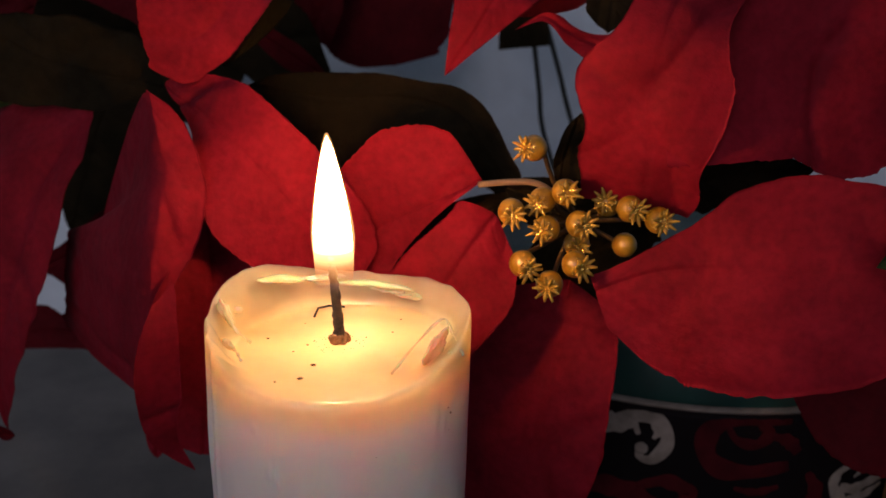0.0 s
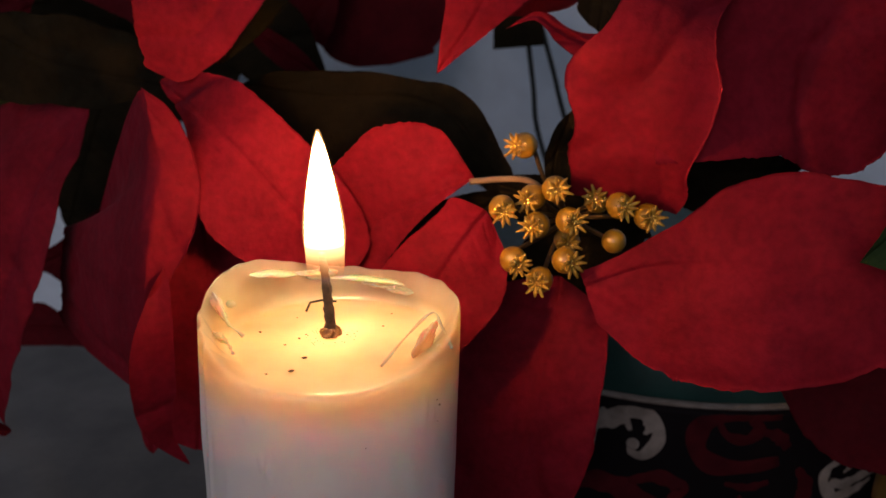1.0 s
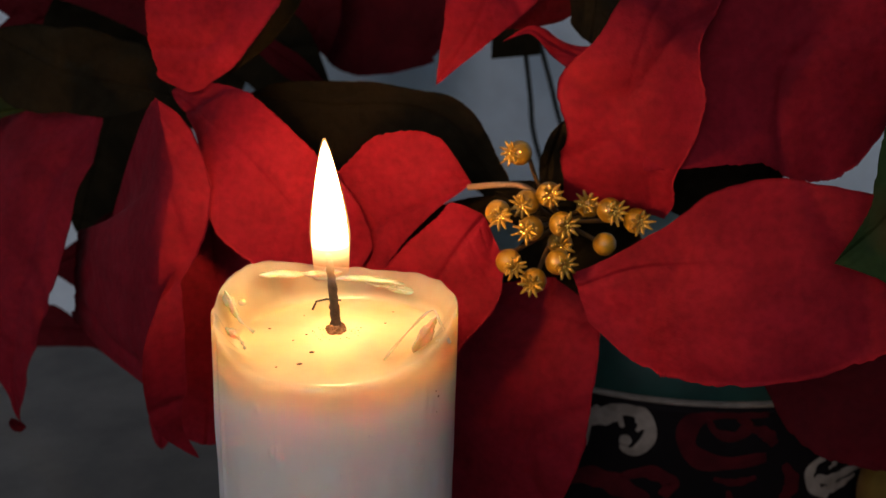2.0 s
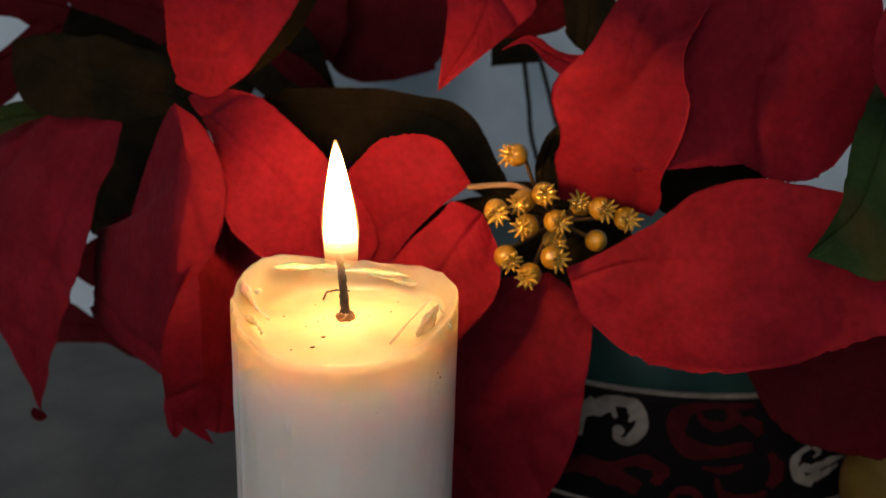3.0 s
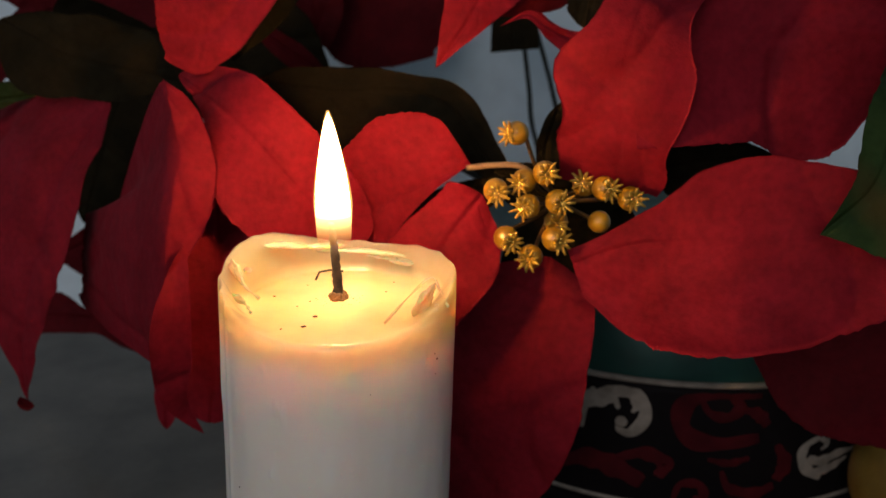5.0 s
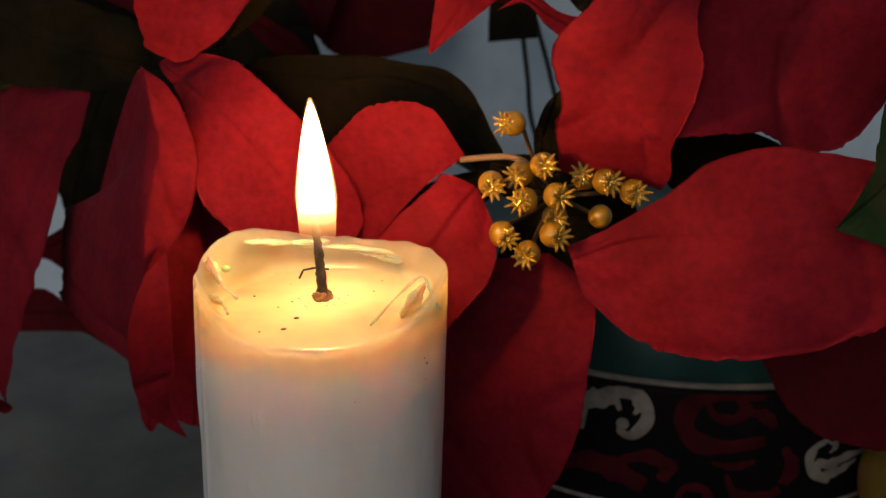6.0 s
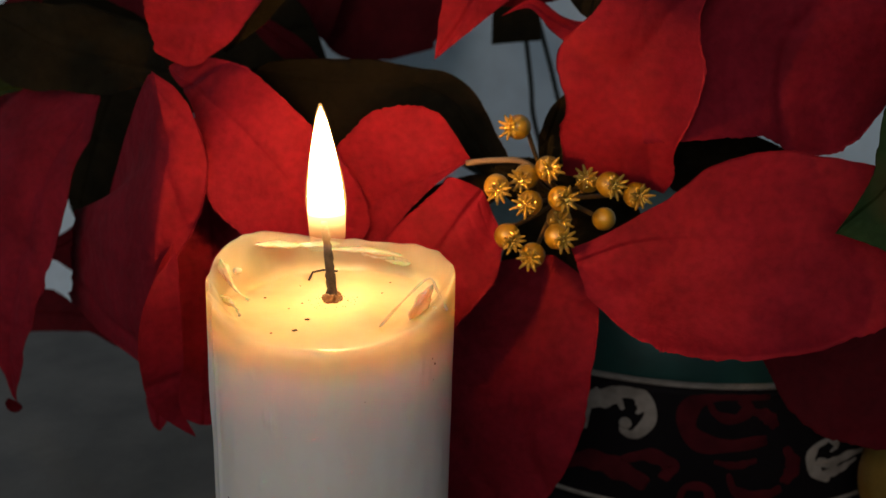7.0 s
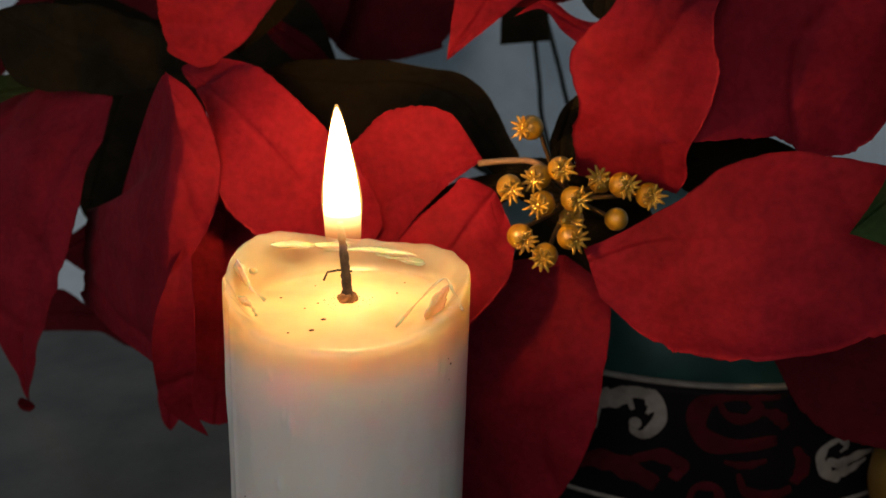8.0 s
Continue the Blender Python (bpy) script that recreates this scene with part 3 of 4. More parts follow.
def dot(name, a, z, r, mat, stretch=1.0):
    bm = bmesh.new()
    centre = bm.verts.new((0, 0, 0.0008))
    rows = [[bm.verts.new((q * r * math.cos(6.2832 * k / 28), q * r * stretch * math.sin(6.2832 * k / 28), h)) for k in range(28)] for q, h in ((0.6, 0.0007), (0.97, 0.0005), (1.0, 0.0))]
    for j in range(28):
        bm.faces.new((centre, rows[0][j], rows[0][(j + 1) % 28]))
    grid_faces(bm, rows, True)
    for v in bm.verts:
        u, h, b = v.co.x, v.co.y, v.co.z
        t = radians(a) + u / PR
        v.co = Vector((PX + (PR + b) * math.sin(t), PY - (PR + b) * math.cos(t), z + h))
    bmesh.ops.recalc_face_normals(bm, faces=bm.faces)
    return part(name, bm, mat, pot)


WHITE, WINE = "off-white curling scroll", "wine-red curling scroll"
for path, w, first, last in (([(-28.2, 0.0281), (-27.7, 0.0385), (-24.4, 0.0440), (-19.5, 0.0470), (-16.4, 0.0435), (-15.8, 0.0362), (-18.2, 0.0295), (-20.5, 0.0302), (-20.0, 0.0340)], 0.0027, 0.9, 0.6),
                             ([(-27.7, 0.0385), (-24.7, 0.0405), (-22.0, 0.0425), (-20.8, 0.0388)], 0.0023, 1.0, 0.5),
                             ([(-29.5, 0.0330), (-27.6, 0.0400), (-25.4, 0.0455)], 0.0024, 0.7, 0.9),
                             ([(-19.0, 0.0465), (-17.4, 0.0415), (-18.2, 0.0380)], 0.0018, 1.0, 0.5),
                             ([(19.5, 0.0272), (16.6, 0.0249), (15.6, 0.0195), (17.8, 0.0127), (20.8, 0.0096)], 0.0022, 0.6, 1.0),
                             ([(17.0, 0.0186), (20.5, 0.0165), (24.5, 0.0183), (29.8, 0.0185)], 0.0022, 1.0, 0.5),
                             ([(18.6, 0.0122), (22.8, 0.0128), (27.2, 0.0157)], 0.0020, 1.0, 0.5),
                             ([(19.6, 0.0268), (21.4, 0.0240), (20.0, 0.0215)], 0.0013, 1.0, 0.6),
                             ([(-25.2, -0.0040), (-19.5, -0.0036), (-13.7, -0.0034)], 0.0018, 0.9, 0.9)):
    scroll("scroll_print", path, w, PRINT_WHITE, WHITE, first, last)
dot("scroll_print", -20.2, 0.0335, 0.0024, PRINT_WHITE)
for path, w, first, last in (([(5.7, 0.0480), (-3.0, 0.0487), (-8.3, 0.0440), (-9.0, 0.0350), (-6.0, 0.0287), (-0.4, 0.0278), (6.0, 0.0300)], 0.0032, 0.8, 1.0),
                             ([(-5.6, 0.0460), (-3.8, 0.0405), (-0.3, 0.0388), (1.9, 0.0432), (0.2, 0.0470)], 0.0019, 0.6, 1.2),
                             ([(2.5, 0.0420), (5.4, 0.0400), (7.5, 0.0350)], 0.0024, 0.6, 1.0),
                             ([(-34.0, 0.0087), (-27.0, 0.0150), (-21.4, 0.0139), (-15.4, 0.0087)], 0.0050, 0.5, 0.9),
                             ([(-20.5, 0.0180), (-15.4, 0.0215), (-11.4, 0.0180), (-12.6, 0.0120)], 0.0028, 0.7, 1.0),
                             ([(-9.4, 0.0030), (-8.2, 0.0095), (-4.7, 0.0098), (-3.6, 0.0048), (-5.6, 0.0036)], 0.0016, 0.8, 1.0),
                             ([(-0.7, 0.0161), (1.2, 0.0085), (6.4, 0.0062), (10.0, 0.0090)], 0.0024, 0.5, 1.0),
                             ([(9.9, 0.0265), (12.0, 0.0180), (10.4, 0.0110)], 0.0030, 0.6, 1.0),
                             ([(-3.5, 0.0210), (0.5, 0.0195), (4.5, 0.0215)], 0.0018, 0.6, 0.8)):
    scroll("scroll_print", path, w, PRINT_RED, WINE, first, last)
for k in range(9):
    a0 = 42 + 34 * k
    scroll("scroll_print", [(a0 + 12, 0.012), (a0 + 4, 0.016), (a0 + 2, 0.032), (a0 + 9, 0.044), (a0 + 15, 0.036), (a0 + 11, 0.030)], 0.003, PRINT_RED if k % 2 else PRINT_WHITE)

bm = bmesh.new()
bmesh.ops.create_uvsphere(bm, u_segments=40, v_segments=28, radius=0.031)
for v in bm.verts:
    v.co = Vector((v.co.x, v.co.y, v.co.z * 0.94)) * (1 + 0.012 * noise.noise(v.co * 60)) + Vector((0.212, 0.088, TABLE + 0.0287))
tagged(part("bauble", bm, PRINT_YELLOW), "matt mustard-yellow bauble lying beside the pot", "ornament")

# ---- the cloth poinsettias ----
left = thing("poinsettia_flower", (-0.065, 0.115, 0.160), "red cloth poinsettia flower with drooping pointed bracts", "artificial flower", "poinsettia flowers")
right = thing("poinsettia_flower", (0.062, 0.060, 0.132), "red cloth poinsettia flower with golden berry centre", "artificial flower", "poinsettia flowers")
rear = thing("poinsettia_flower", (0.020, 0.140, 0.205), "dark red cloth poinsettia flower in shade", "artificial flower", "poinsettia flowers")
blade("bract", left, RED, [(-0.0442, 0.103, 0.2246), (-0.044, 0.083, 0.2056), (-0.0466, 0.073, 0.1877), (-0.0516, 0.073, 0.1684)], (0.1, -1, -0.1),
      [0.0, 12.9, 22.3, 25.3, 22.9, 19.4, 15.3, 11.1, 6.3, 3.3, 0.0],
      [0.0, 10.4, 18.0, 23.3, 20.3, 17.3, 14.9, 13.0, 10.1, 7.5, 0.0], 4, 0, seed=1, veins=0.00015)
blade("bract", left, RED, [(-0.0924, 0.105, 0.1597), (-0.1086, 0.095, 0.1324), (-0.1209, 0.092, 0.0963), (-0.1279, 0.092, 0.0644), (-0.1285, 0.09, 0.0482)], (-0.78, -1, 0),
      [0.0, 6.7, 11.0, 13.5, 14.0, 12.7, 10.1, 6.3, 3.2, 1.1, 0.0],
      [9.0, 33.0, 52.0, 63.0, 60.0, 42.0, 17.0, 3.6, 1.9, 0.7, 0.0], -3, 0.1, seed=2, swell=0.006)
blade("bract", left, RED, [(-0.058, 0.058, 0.1691), (-0.053, 0.05, 0.1475), (-0.0577, 0.047, 0.1226), (-0.0609, 0.05, 0.0985), (-0.0626, 0.056, 0.0741)], (-0.15, -1, 0),
      [0.0, 6.0, 9.8, 12.6, 11.9, 7.2, 4.5, 3.6, 2.2, 0.8, 0.0],
      [4.0, 26.0, 37.0, 40.0, 39.0, 39.0, 40.0, 40.0, 39.7, 17.4, 0.0], 0, (-0.3, -1.35), seed=3, lean=(-0.33, -0.39))
blade("bract", left, RED, [(-0.0609, 0.085, 0.1675), (-0.0378, 0.06, 0.1567), (-0.0196, 0.055, 0.1374), (-0.0024, 0.06, 0.1131)], (0.15, -1, 0.1),
      [0.0, 5.5, 9.6, 13.8, 15.0, 15.9, 16.5, 15.5, 13.1, 8.3, 0.0],
      [0.0, 1.5, 3.5, 8.7, 15.1, 20.9, 20.3, 17.7, 15.6, 7.2, 0.0], 2, 0, seed=4)
blade("bract", left, RED, [(-0.05, 0.08, 0.1358), (-0.0488, 0.075, 0.1063), (-0.0516, 0.075, 0.0762), (-0.0564, 0.078, 0.0454)], (0.3, -1, 0),
      [0.0, 4.3, 7.4, 13.0, 20.7, 20.0, 19.0, 15.4, 12.1, 7.3, 0.0],
      [0.0, 6.1, 10.5, 15.0, 17.8, 17.2, 16.6, 13.8, 11.8, 5.4, 0.0], 2, 0, seed=5)
blade("bract", right, RED, [(0.0342, 0.061, 0.143), (0.0204, 0.06, 0.1373), (0.0052, 0.064, 0.1287), (-0.013, 0.07, 0.1141)], (-0.1, -1, 0.1),
      [0.0, 0.7, 1.6, 3.1, 5.4, 8.0, 11.0, 13.8, 11.0, 6.0, 0.0],
      [0.0, 13.1, 18.5, 22.4, 24.0, 22.2, 19.5, 15.6, 11.0, 6.1, 0.0], 0, 0.12, seed=6)
blade("bract", right, RED, [(0.0377, 0.05, 0.1365), (0.0285, 0.042, 0.126), (0.0188, 0.04, 0.11), (0.0113, 0.045, 0.0908)], (-0.15, -1, 0.15),
      [0.0, 6.0, 12.2, 15.7, 17.9, 17.3, 15.7, 14.1, 13.0, 12.2, 0.0],
      [0.0, 9.1, 10.0, 11.2, 13.3, 14.6, 15.4, 14.8, 13.4, 10.4, 0.0], -2, 0.05, seed=7)
blade("bract", right, RED, [(0.0595, 0.062, 0.1134), (0.0565, 0.056, 0.0978), (0.0511, 0.052, 0.0706), (0.0442, 0.055, 0.0384), (0.0388, 0.062, 0.013)], (-0.4, -1, 0.3),
      [0.0, 7.5, 14.0, 17.6, 18.7, 20.4, 17.3, 11.4, 7.4, 4.2, 0.0],
      [0.0, 16.1, 23.2, 30.3, 32.0, 30.8, 28.5, 25.0, 18.2, 14.1, 0.0], -3, 0, seed=8)
blade("bract", right, RED, [(0.0764, 0.047, 0.1373), (0.0755, 0.038, 0.1553), (0.075, 0.036, 0.1722), (0.0775, 0.036, 0.1867), (0.0828, 0.042, 0.1974), (0.0872, 0.05, 0.2082)], (-0.25, -1, -0.05),
      [17.2, 17.2, 18.6, 16.6, 19.4, 11.7, 9.5, 8.2, 4.1, 1.5, 0.0],
      [12.0, 13.9, 12.8, 17.5, 18.8, 15.0, 13.5, 14.7, 14.3, 5.0, 0.0], -3, 0, seed=9, swell=0.005, veins=0.00015)
blade("bract", right, RED, [(0.0829, 0.075, 0.1782), (0.0702, 0.078, 0.1785), (0.0581, 0.072, 0.1838), (0.0513, 0.07, 0.1876), (0.0436, 0.068, 0.1845)], (0, -1, 0.2),
      [0.0, 4.6, 6.5, 5.7, 4.0, 2.1, 1.7, 1.1, 0.5, 0.2, 0.0],
      [0.0, 6.6, 5.9, 3.2, 1.7, 2.2, 1.2, 0.5, 0.3, 0.1, 0.0], 0, 0, seed=10)
blade("bract", right, RED, [(0.0782, 0.04, 0.1811), (0.1084, 0.041, 0.1821), (0.1275, 0.043, 0.1814), (0.1511, 0.045, 0.1806)], (0, -1, 0.1),
      [15.1, 15.4, 18.5, 22.7, 25.4, 27.2, 28.2, 25.8, 23.1, 12.9, 0.0],
      [29.3, 29.1, 28.9, 28.8, 29.0, 32.2, 33.8, 31.0, 24.0, 14.3, 0.0], 2, -0.1, seed=11, swell=0.007)
blade("bract", right, RED, [(0.1403, 0.01, 0.2118), (0.1327, -0.002, 0.1996), (0.1329, -0.004, 0.1863), (0.1405, -0, 0.1664)], (-0.2, -1, 0),
      [0.0, 5.9, 10.3, 12.1, 12.3, 12.5, 12.7, 10.4, 8.1, 3.6, 0.0],
      [0.0, 1.4, 2.4, 3.3, 4.9, 6.4, 6.8, 4.0, 2.0, 0.7, 0.0], -3, 0, seed=12)
blade("leaf", right, GREEN, [(0.1508, 0.035, 0.1825), (0.1404, 0.014, 0.1673), (0.1305, 0.002, 0.1497), (0.1167, -0.002, 0.1378)], (-0.2, -1, 0.1),
      [0.0, 4.7, 8.2, 11.0, 14.5, 16.2, 18.1, 15.3, 7.0, 2.4, 0.0],
      [0.0, 3.0, 5.3, 6.9, 8.0, 7.0, 5.2, 3.3, 1.7, 0.6, 0.0], 0, 0.15, seed=13, label="mid-green serrated cloth leaf", rag=0.045)
blade("bract", right, RED, [(0.0628, 0.037, 0.1181), (0.0789, 0.033, 0.1252), (0.0956, 0.026, 0.1281), (0.1144, 0.018, 0.1297), (0.1335, 0.011, 0.1333), (0.1577, 0.004, 0.1338)], (-0.1, -1, 0.35),
      [4.5, 4.5, 5.5, 11.0, 20.7, 24.4, 21.4, 16.2, 10.5, 3.7, 0.0],
      [9.8, 21.9, 28.5, 30.3, 31.5, 29.7, 25.8, 21.5, 16.3, 5.7, 0.0], -1, 0, seed=14, swell=0.005)
blade("bract", right, RED_SHADED, [(0.1236, 0.062, 0.0883), (0.1441, 0.057, 0.08), (0.1618, 0.052, 0.076), (0.188, 0.05, 0.0728)], (0, -1, 0.2),
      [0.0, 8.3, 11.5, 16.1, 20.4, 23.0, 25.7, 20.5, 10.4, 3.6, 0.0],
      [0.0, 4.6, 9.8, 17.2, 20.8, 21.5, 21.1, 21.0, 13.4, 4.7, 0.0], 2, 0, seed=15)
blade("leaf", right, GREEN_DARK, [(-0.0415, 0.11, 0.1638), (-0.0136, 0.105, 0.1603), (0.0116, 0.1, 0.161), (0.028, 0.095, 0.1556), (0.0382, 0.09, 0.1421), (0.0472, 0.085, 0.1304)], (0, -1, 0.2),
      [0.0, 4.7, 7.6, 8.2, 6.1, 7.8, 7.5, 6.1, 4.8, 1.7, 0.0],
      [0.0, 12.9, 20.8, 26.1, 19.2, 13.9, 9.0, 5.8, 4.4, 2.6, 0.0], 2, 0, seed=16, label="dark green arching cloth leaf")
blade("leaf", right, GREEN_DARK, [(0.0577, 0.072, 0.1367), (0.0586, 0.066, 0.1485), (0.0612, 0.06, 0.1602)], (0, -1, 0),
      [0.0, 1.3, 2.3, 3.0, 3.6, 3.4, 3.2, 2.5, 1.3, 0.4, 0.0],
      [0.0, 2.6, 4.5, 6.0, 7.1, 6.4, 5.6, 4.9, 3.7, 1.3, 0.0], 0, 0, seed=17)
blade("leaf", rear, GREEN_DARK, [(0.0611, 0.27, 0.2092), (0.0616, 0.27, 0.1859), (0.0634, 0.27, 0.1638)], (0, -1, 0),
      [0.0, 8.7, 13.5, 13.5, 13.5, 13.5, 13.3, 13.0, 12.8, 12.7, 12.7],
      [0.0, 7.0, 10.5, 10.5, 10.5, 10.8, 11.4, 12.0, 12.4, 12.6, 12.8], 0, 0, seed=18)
blade("bract", rear, RED, [(0.0411, 0.085, 0.2114), (0.0395, 0.075, 0.1988), (0.034, 0.07, 0.1865), (0.0236, 0.068, 0.1712)], (0.1, -1, 0),
      [0.0, 6.7, 11.6, 15.0, 11.6, 8.2, 5.3, 2.8, 1.4, 0.5, 0.0],
      [0.0, 10.0, 16.4, 15.0, 13.6, 11.5, 8.7, 5.6, 2.6, 0.9, 0.0], 3, 0, seed=19)
blade("bract", rear, RED_SHADED, [(-0.0067, 0.28, 0.238), (-0.0058, 0.28, 0.1974), (-0.0043, 0.275, 0.1736), (-0.0012, 0.27, 0.1551)], (0, -1, 0),
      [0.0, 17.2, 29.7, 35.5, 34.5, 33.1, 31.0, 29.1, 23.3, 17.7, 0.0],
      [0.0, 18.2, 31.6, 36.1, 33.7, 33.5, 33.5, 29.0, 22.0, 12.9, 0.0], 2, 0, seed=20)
blade("bract", rear, RED_SHADED, [(-0.0467, 0.26, 0.2199), (-0.0405, 0.26, 0.1888), (-0.0332, 0.26, 0.1648)], (0, -1, 0),
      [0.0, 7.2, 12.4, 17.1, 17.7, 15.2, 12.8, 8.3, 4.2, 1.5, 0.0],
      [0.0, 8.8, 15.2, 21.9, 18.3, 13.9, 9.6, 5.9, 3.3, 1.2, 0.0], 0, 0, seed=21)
blade("bract", rear, RED_SHADED, [(-0.054, 0.18, 0.1786), (-0.0394, 0.18, 0.1687), (-0.0196, 0.18, 0.155)], (0, -1, 0),
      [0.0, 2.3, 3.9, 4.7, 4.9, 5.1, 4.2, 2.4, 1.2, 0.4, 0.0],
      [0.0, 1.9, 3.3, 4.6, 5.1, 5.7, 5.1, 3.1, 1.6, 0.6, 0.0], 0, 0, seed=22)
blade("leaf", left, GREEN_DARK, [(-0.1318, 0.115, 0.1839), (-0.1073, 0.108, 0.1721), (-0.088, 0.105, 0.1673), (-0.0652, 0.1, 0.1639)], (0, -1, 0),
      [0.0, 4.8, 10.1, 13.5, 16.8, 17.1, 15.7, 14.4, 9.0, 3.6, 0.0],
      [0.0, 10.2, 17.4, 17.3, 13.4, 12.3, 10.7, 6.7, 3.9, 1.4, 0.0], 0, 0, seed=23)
blade("bract", left, RED_SHADED, [(-0.0937, 0.205, 0.1885), (-0.117, 0.205, 0.1949), (-0.1503, 0.21, 0.1998)], (0, -1, 0),
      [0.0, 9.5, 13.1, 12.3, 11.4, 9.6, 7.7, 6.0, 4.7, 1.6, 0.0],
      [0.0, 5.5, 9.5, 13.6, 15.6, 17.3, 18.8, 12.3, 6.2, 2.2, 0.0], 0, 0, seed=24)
blade("bract", left, RED_SHADED, [(-0.1499, 0.205, 0.1857), (-0.1704, 0.2, 0.1743), (-0.1991, 0.2, 0.1597)], (0, -1, 0),
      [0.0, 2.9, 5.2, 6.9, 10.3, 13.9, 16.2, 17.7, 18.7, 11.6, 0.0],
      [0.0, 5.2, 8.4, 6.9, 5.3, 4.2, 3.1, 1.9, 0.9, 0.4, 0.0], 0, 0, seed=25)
blade("bract", left, RED_SHADED, [(-0.147, 0.21, 0.1933), (-0.1693, 0.21, 0.1971), (-0.2018, 0.21, 0.1945)], (0, -1, 0),
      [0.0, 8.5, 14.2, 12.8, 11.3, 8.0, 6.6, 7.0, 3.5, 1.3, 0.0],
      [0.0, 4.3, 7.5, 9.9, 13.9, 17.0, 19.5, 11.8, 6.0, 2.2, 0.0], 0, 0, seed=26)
blade("leaf", left, GREEN, [(-0.1243, 0.125, 0.1565), (-0.1378, 0.12, 0.1549), (-0.1604, 0.12, 0.1494)], (0, -1, 0),
      [0.0, 0.6, 1.0, 1.5, 2.8, 4.1, 5.4, 4.4, 2.3, 0.8, 0.0],
      [0.0, 2.9, 5.0, 6.0, 6.0, 4.9, 3.5, 2.1, 1.1, 0.4, 0.0], 0, 0, seed=27)
blade("bract", left, RED_SHADED, [(-0.0964, 0.18, 0.0566), (-0.1311, 0.19, 0.044), (-0.1555, 0.195, 0.0429), (-0.1893, 0.2, 0.0415)], (0, -1, 0.3),
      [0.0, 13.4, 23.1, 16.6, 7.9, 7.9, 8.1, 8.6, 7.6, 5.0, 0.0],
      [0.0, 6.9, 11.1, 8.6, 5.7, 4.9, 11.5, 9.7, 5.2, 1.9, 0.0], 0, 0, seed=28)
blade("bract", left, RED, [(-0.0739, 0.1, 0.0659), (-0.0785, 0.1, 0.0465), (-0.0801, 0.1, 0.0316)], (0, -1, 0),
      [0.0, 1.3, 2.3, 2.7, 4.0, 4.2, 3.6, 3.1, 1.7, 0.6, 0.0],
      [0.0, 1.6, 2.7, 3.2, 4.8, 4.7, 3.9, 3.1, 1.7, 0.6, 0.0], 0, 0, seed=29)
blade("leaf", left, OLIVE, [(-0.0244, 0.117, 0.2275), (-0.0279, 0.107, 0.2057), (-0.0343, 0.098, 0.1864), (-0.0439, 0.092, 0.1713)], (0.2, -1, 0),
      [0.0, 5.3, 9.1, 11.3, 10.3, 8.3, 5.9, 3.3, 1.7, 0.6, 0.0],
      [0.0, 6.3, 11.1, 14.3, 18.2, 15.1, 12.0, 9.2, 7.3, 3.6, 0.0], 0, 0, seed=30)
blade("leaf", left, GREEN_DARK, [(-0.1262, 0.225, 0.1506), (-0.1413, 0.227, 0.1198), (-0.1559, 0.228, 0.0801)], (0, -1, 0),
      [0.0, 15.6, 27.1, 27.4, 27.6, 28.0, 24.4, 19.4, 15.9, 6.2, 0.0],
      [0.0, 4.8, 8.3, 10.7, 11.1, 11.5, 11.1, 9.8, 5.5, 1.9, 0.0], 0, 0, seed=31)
# Large added filler, nearly black, behind the left flower.
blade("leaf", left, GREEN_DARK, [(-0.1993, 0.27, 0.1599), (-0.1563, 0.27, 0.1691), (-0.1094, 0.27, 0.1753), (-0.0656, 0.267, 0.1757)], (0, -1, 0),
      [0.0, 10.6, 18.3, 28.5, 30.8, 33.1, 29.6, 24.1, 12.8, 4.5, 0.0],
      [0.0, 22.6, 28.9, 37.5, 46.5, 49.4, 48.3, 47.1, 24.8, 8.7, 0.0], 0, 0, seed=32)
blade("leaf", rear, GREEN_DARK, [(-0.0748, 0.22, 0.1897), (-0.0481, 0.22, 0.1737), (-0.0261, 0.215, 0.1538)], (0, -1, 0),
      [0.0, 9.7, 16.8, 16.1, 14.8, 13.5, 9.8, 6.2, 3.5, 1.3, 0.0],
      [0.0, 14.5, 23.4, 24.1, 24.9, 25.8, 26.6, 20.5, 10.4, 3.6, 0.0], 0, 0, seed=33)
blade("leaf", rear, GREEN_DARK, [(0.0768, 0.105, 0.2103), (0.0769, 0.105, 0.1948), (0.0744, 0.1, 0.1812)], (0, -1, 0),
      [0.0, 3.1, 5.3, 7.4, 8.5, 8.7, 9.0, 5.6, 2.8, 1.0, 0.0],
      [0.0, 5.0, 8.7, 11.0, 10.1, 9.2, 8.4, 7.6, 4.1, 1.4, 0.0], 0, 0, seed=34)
blade("bract", rear, RED_SHADED, [(0.0659, 0.115, 0.2125), (0.0623, 0.115, 0.1986), (0.0456, 0.11, 0.1854)], (0, -1, 0),
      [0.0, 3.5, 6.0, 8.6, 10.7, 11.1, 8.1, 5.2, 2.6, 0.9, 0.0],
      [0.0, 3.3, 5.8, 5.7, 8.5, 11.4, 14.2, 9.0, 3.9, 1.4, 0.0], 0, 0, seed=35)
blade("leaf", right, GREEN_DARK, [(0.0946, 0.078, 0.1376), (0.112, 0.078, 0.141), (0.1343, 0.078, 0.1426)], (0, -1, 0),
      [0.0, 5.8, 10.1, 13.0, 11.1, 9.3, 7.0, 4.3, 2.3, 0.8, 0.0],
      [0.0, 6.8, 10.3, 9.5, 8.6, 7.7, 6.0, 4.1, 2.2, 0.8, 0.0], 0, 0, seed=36)
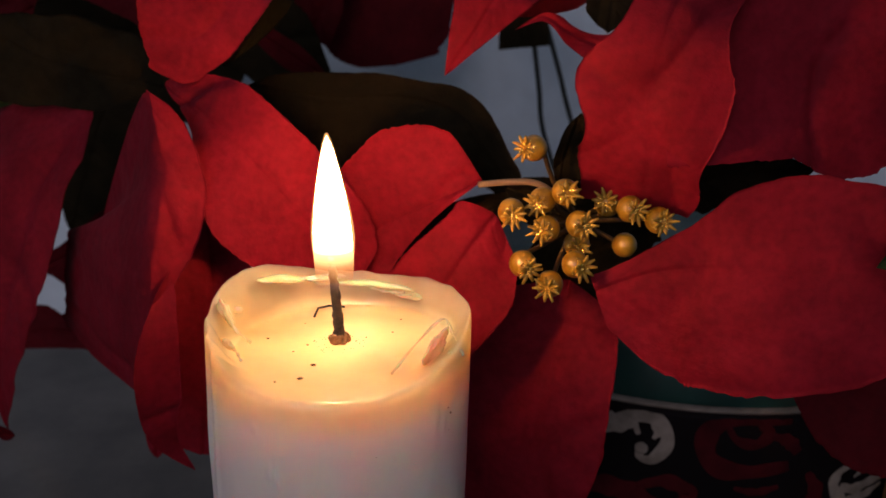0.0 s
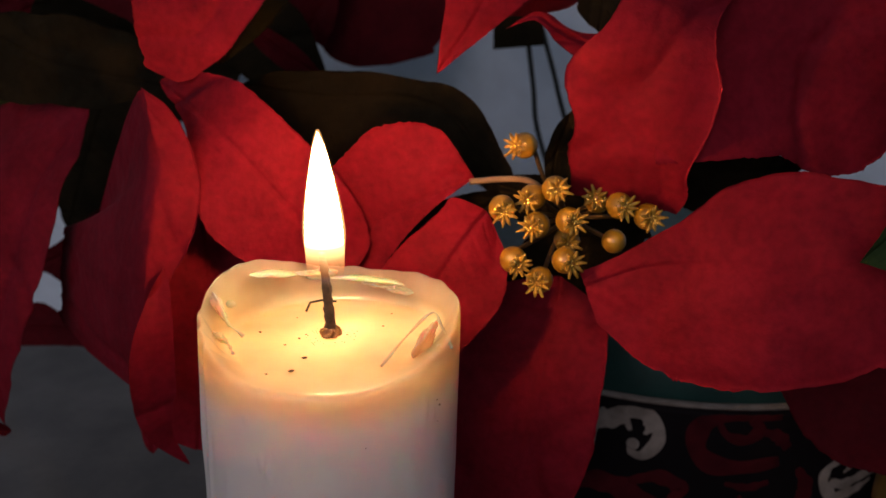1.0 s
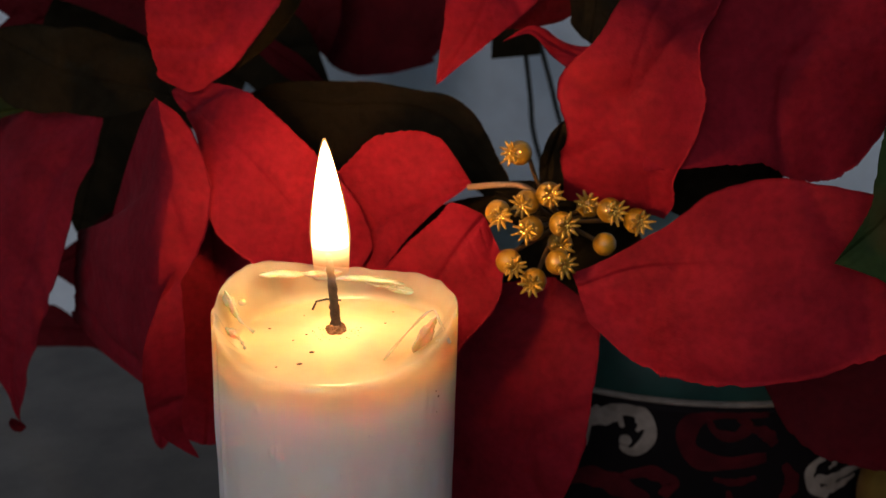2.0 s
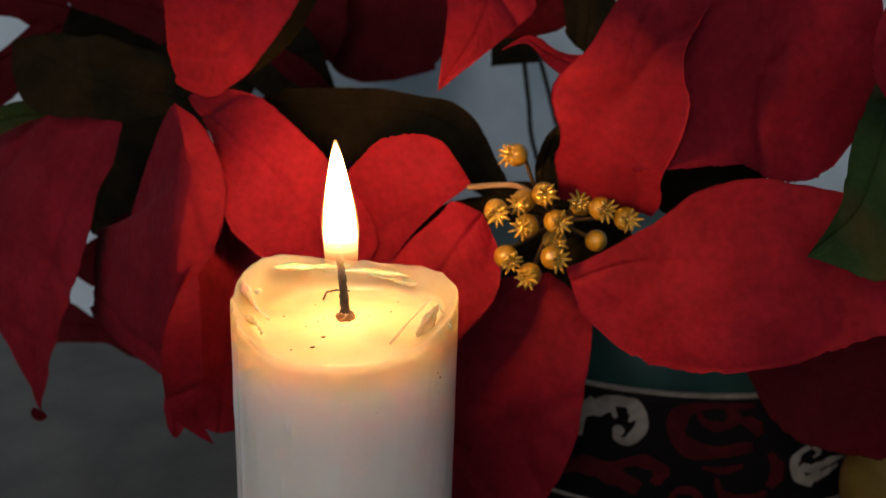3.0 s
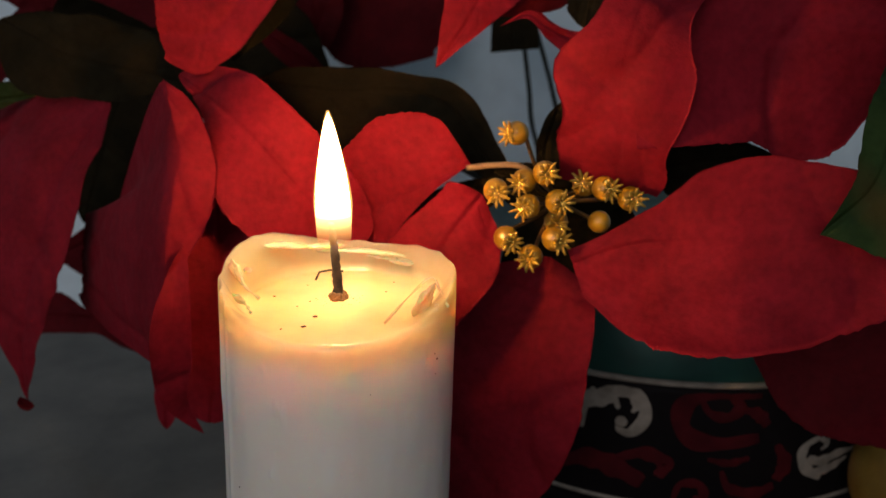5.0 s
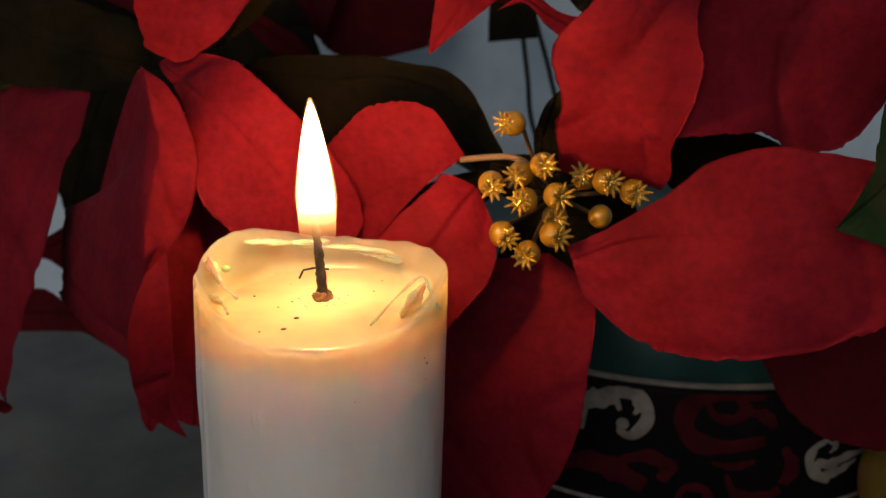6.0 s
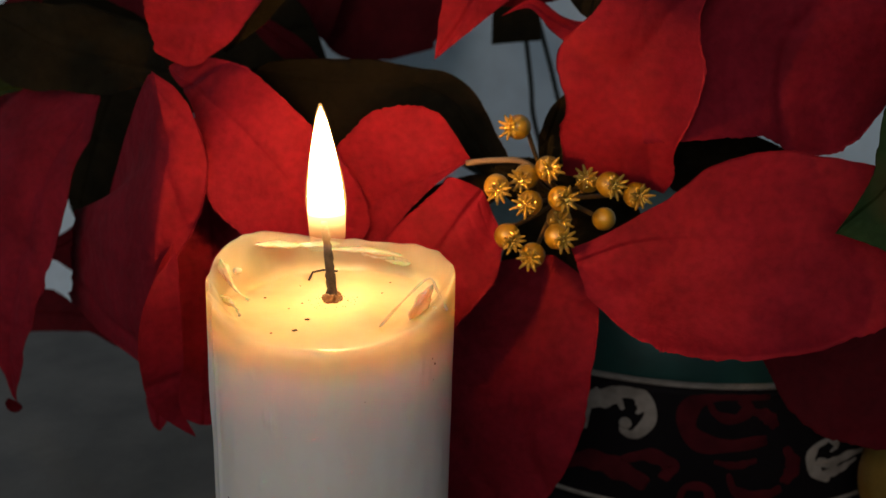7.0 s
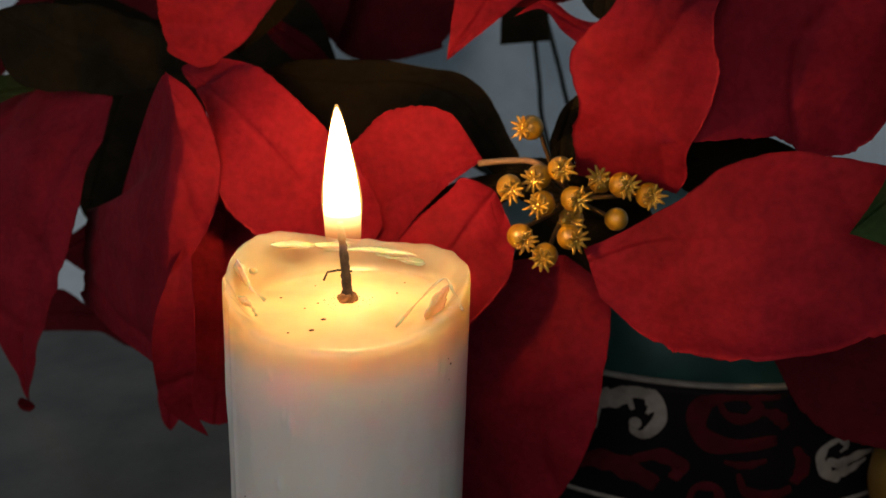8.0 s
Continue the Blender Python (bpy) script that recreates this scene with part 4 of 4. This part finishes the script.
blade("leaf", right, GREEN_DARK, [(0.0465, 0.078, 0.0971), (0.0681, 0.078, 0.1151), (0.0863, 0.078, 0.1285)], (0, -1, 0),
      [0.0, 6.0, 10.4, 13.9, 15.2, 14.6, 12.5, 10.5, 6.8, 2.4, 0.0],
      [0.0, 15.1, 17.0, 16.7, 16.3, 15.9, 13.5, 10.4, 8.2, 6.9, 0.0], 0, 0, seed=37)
blade("bract", left, RED_SHADED, [(-0.1274, 0.202, 0.0983), (-0.1475, 0.205, 0.0769), (-0.167, 0.208, 0.067)], (0, -1, 0),
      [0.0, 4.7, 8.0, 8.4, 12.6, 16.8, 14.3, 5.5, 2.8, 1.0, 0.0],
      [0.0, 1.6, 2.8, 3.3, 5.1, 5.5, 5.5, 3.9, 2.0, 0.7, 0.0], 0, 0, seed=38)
blade("bract", left, RED, [(-0.0516, 0.046, 0.1211), (-0.0553, 0.043, 0.1041), (-0.0586, 0.045, 0.0843), (-0.0581, 0.05, 0.0671), (-0.0525, 0.056, 0.0535)], (0.6, -1, 0.1),
      [0.0, 1.9, 3.4, 5.6, 6.8, 6.6, 4.1, 2.2, 1.1, 0.4, 0.0],
      [0.0, 1.8, 3.0, 5.4, 5.9, 5.2, 4.6, 2.6, 1.4, 0.5, 0.0], 0, 0, seed=39, veins=0.0)
# Added dark filler that stands for the shaded hollow between two bracts.
blade("leaf", right, GREEN_DARK, [(0.0500, 0.084, 0.1330), (0.0300, 0.086, 0.1240), (0.0120, 0.088, 0.1120), (-0.0040, 0.090, 0.1000)], (0, -1, 0),
      [0.0, 3.0, 5.0, 7.0, 8.0, 8.0, 7.5, 6.0, 4.0, 2.0, 0.0],
      [0.0, 3.0, 5.0, 7.0, 8.0, 8.0, 7.5, 6.0, 4.0, 2.0, 0.0], 0, 0, seed=40)
blade("bract_tip", left, RED_SHADED, [(-0.1292, 0.0895, 0.0500), (-0.1278, 0.0900, 0.0472), (-0.1250, 0.0910, 0.0458)], (0.2, -1, 0.2),
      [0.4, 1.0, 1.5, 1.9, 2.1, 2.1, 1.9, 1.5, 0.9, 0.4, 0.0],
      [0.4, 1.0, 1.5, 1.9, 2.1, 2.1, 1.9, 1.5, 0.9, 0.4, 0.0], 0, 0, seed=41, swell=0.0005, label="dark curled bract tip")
# Added dark filler for the dark hollow behind the berries.
blade("leaf", right, GREEN_DARK, [(0.0420, 0.076, 0.1370), (0.0620, 0.074, 0.1320), (0.0860, 0.074, 0.1300)], (0, -1, 0),
      [0.0, 3.5, 5.5, 7.0, 7.5, 7.5, 7.0, 6.0, 4.0, 2.0, 0.0],
      [0.0, 4.5, 7.5, 9.0, 9.5, 9.5, 9.0, 7.0, 4.0, 2.0, 0.0], 0, 0, seed=42)

# Berries with glittered star crowns, on short stalks.
def berry(at, towards, r=0.0036, crown=True, spikes=9, flower=None, root=(0.062, 0.062, 0.131)):
    at, towards = Vector(at), Vector(towards).normalized()
    bm = bmesh.new()
    bmesh.ops.create_uvsphere(bm, u_segments=20, v_segments=14, radius=r)
    turn = towards.to_track_quat("Z", "Y").to_matrix()
    for v in bm.verts:
        v.co = at + turn @ (v.co * (1 + 0.03 * noise.noise(v.co * 900)))
    ball = part("berry", bm, GOLD, flower or right, "" if crown else "plain glossy golden berry")
    u = towards.orthogonal().normalized()
    w = towards.cross(u)
    if crown:
        bm = bmesh.new()
        spin = random.random() * 6
        for k in range(spikes):
            a = spin + 2 * math.pi * (k + 0.25 * random.random()) / spikes
            out = math.cos(a) * u + math.sin(a) * w
            base = at + towards * r * 0.86 + out * r * 0.25
            length = r * (0.62 + 0.28 * random.random())
            mid = base + out * length * 0.55 + towards * r * 0.28
            tip = base + out * length + towards * r * (0.25 + 0.4 * random.random())
            tube(bm, [base, mid, tip], [r * 0.17, r * 0.15, r * 0.07], 6)
        part("star_crown", bm, PISTIL, ball, "yellow star of fine spikes")
        bm = bmesh.new()
        for k in range(44):
            a, q = 6.28 * random.random(), random.random() ** 0.5
            out = math.cos(a) * u + math.sin(a) * w
            bmesh.ops.create_icosphere(bm, subdivisions=1, radius=r * (0.05 + 0.07 * random.random()), matrix=Matrix.Translation(
                at + (towards * (1.05 - 0.35 * q * q) + out * 0.75 * q).normalized() * r * 1.04 + towards * r * 0.1 * (1 - q)))
        tagged(part("glitter", bm, GLITTER, ball, "gold glitter grains", smooth=False), kind="stuff")
    bm = bmesh.new()
    root = Vector(root)
    mid = at * 0.5 + root * 0.5 + Vector((0, 0.004, -0.001))
    tube(bm, [tuple(p) for p in spline([at - towards * r * 0.9, mid, root], np.linspace(0, 1, 8))], 0.00065, 7)
    part("stalk", bm, BERRY_STALK, ball)
    return ball


for at, towards in (((0.0474, 0.052, 0.1539), (-0.75, -0.65, 0.1)), ((0.0553, 0.045, 0.1434), (0.1, -1, 0.15)), ((0.0496, 0.047, 0.1407), (-0.5, -0.8, -0.1)),
                    ((0.0410, 0.043, 0.1386), (0.1, -1, -0.1)), ((0.0503, 0.042, 0.1342), (-0.45, -0.85, 0.05)), ((0.0586, 0.040, 0.1360), (0.3, -0.95, 0.1)),
                    ((0.0723, 0.043, 0.1393), (0.35, -0.9, 0.1)), ((0.0795, 0.041, 0.1368), (0.15, -1, 0.1)), ((0.0439, 0.038, 0.1258), (0.4, -0.9, -0.2)),
                    ((0.0577, 0.038, 0.1256), (0.45, -0.85, 0.0)), ((0.0510, 0.037, 0.1205), (-0.3, -0.95, 0.0)), ((0.0597, 0.050, 0.1276), (0.0, -1, 0.0)),
                    ((0.0680, 0.052, 0.1385), (-0.3, -0.8, 0.4))):
    berry(at, towards)
berry((0.0714, 0.043, 0.1294), (0.1, -1, 0.2), 0.0033, False)

for at in ((-0.0627, 0.1, 0.1976), (-0.0663, 0.1, 0.2018)):
    berry(at, (0.3, -0.9, -0.3), flower=left, root=(-0.065, 0.115, 0.160))


def wire(parent, points, r, mat, name="stem", label=""):
    bm = bmesh.new()
    tube(bm, [tuple(p) for p in spline(points, np.linspace(0, 1, 20))], r, 8)
    return part(name, bm, mat, parent, label)


wire(right, [(0.033, 0.0608, 0.1418), (0.042, 0.058, 0.1432), (0.050, 0.056, 0.1428), (0.060, 0.062, 0.134)], 0.0009, STALK, "petiole", "tan bract stalk")
wire(right, [(0.062, 0.062, 0.131), (0.075, 0.10, 0.115), (0.10, 0.16, 0.09), (0.12, 0.19, 0.07)], 0.0022, WIRE)
wire(left, [(-0.065, 0.115, 0.160), (-0.04, 0.16, 0.150), (0.03, 0.19, 0.12), (0.10, 0.205, 0.07)], 0.0022, WIRE)
wire(rear, [(0.066, 0.276, 0.190), (0.0687, 0.276, 0.1676), (0.0722, 0.276, 0.1429), (0.0755, 0.276, 0.119), (0.090, 0.26, 0.075)], 0.0013, WIRE)
wire(rear, [(0.070, 0.276, 0.190), (0.0764, 0.276, 0.1701), (0.0828, 0.276, 0.1492), (0.0886, 0.276, 0.1287), (0.105, 0.26, 0.075)], 0.0013, WIRE)
wire(rear, [(0.024, 0.10, 0.143), (0.040, 0.10, 0.132), (0.06, 0.13, 0.11), (0.10, 0.18, 0.075)], 0.0008, WIRE)
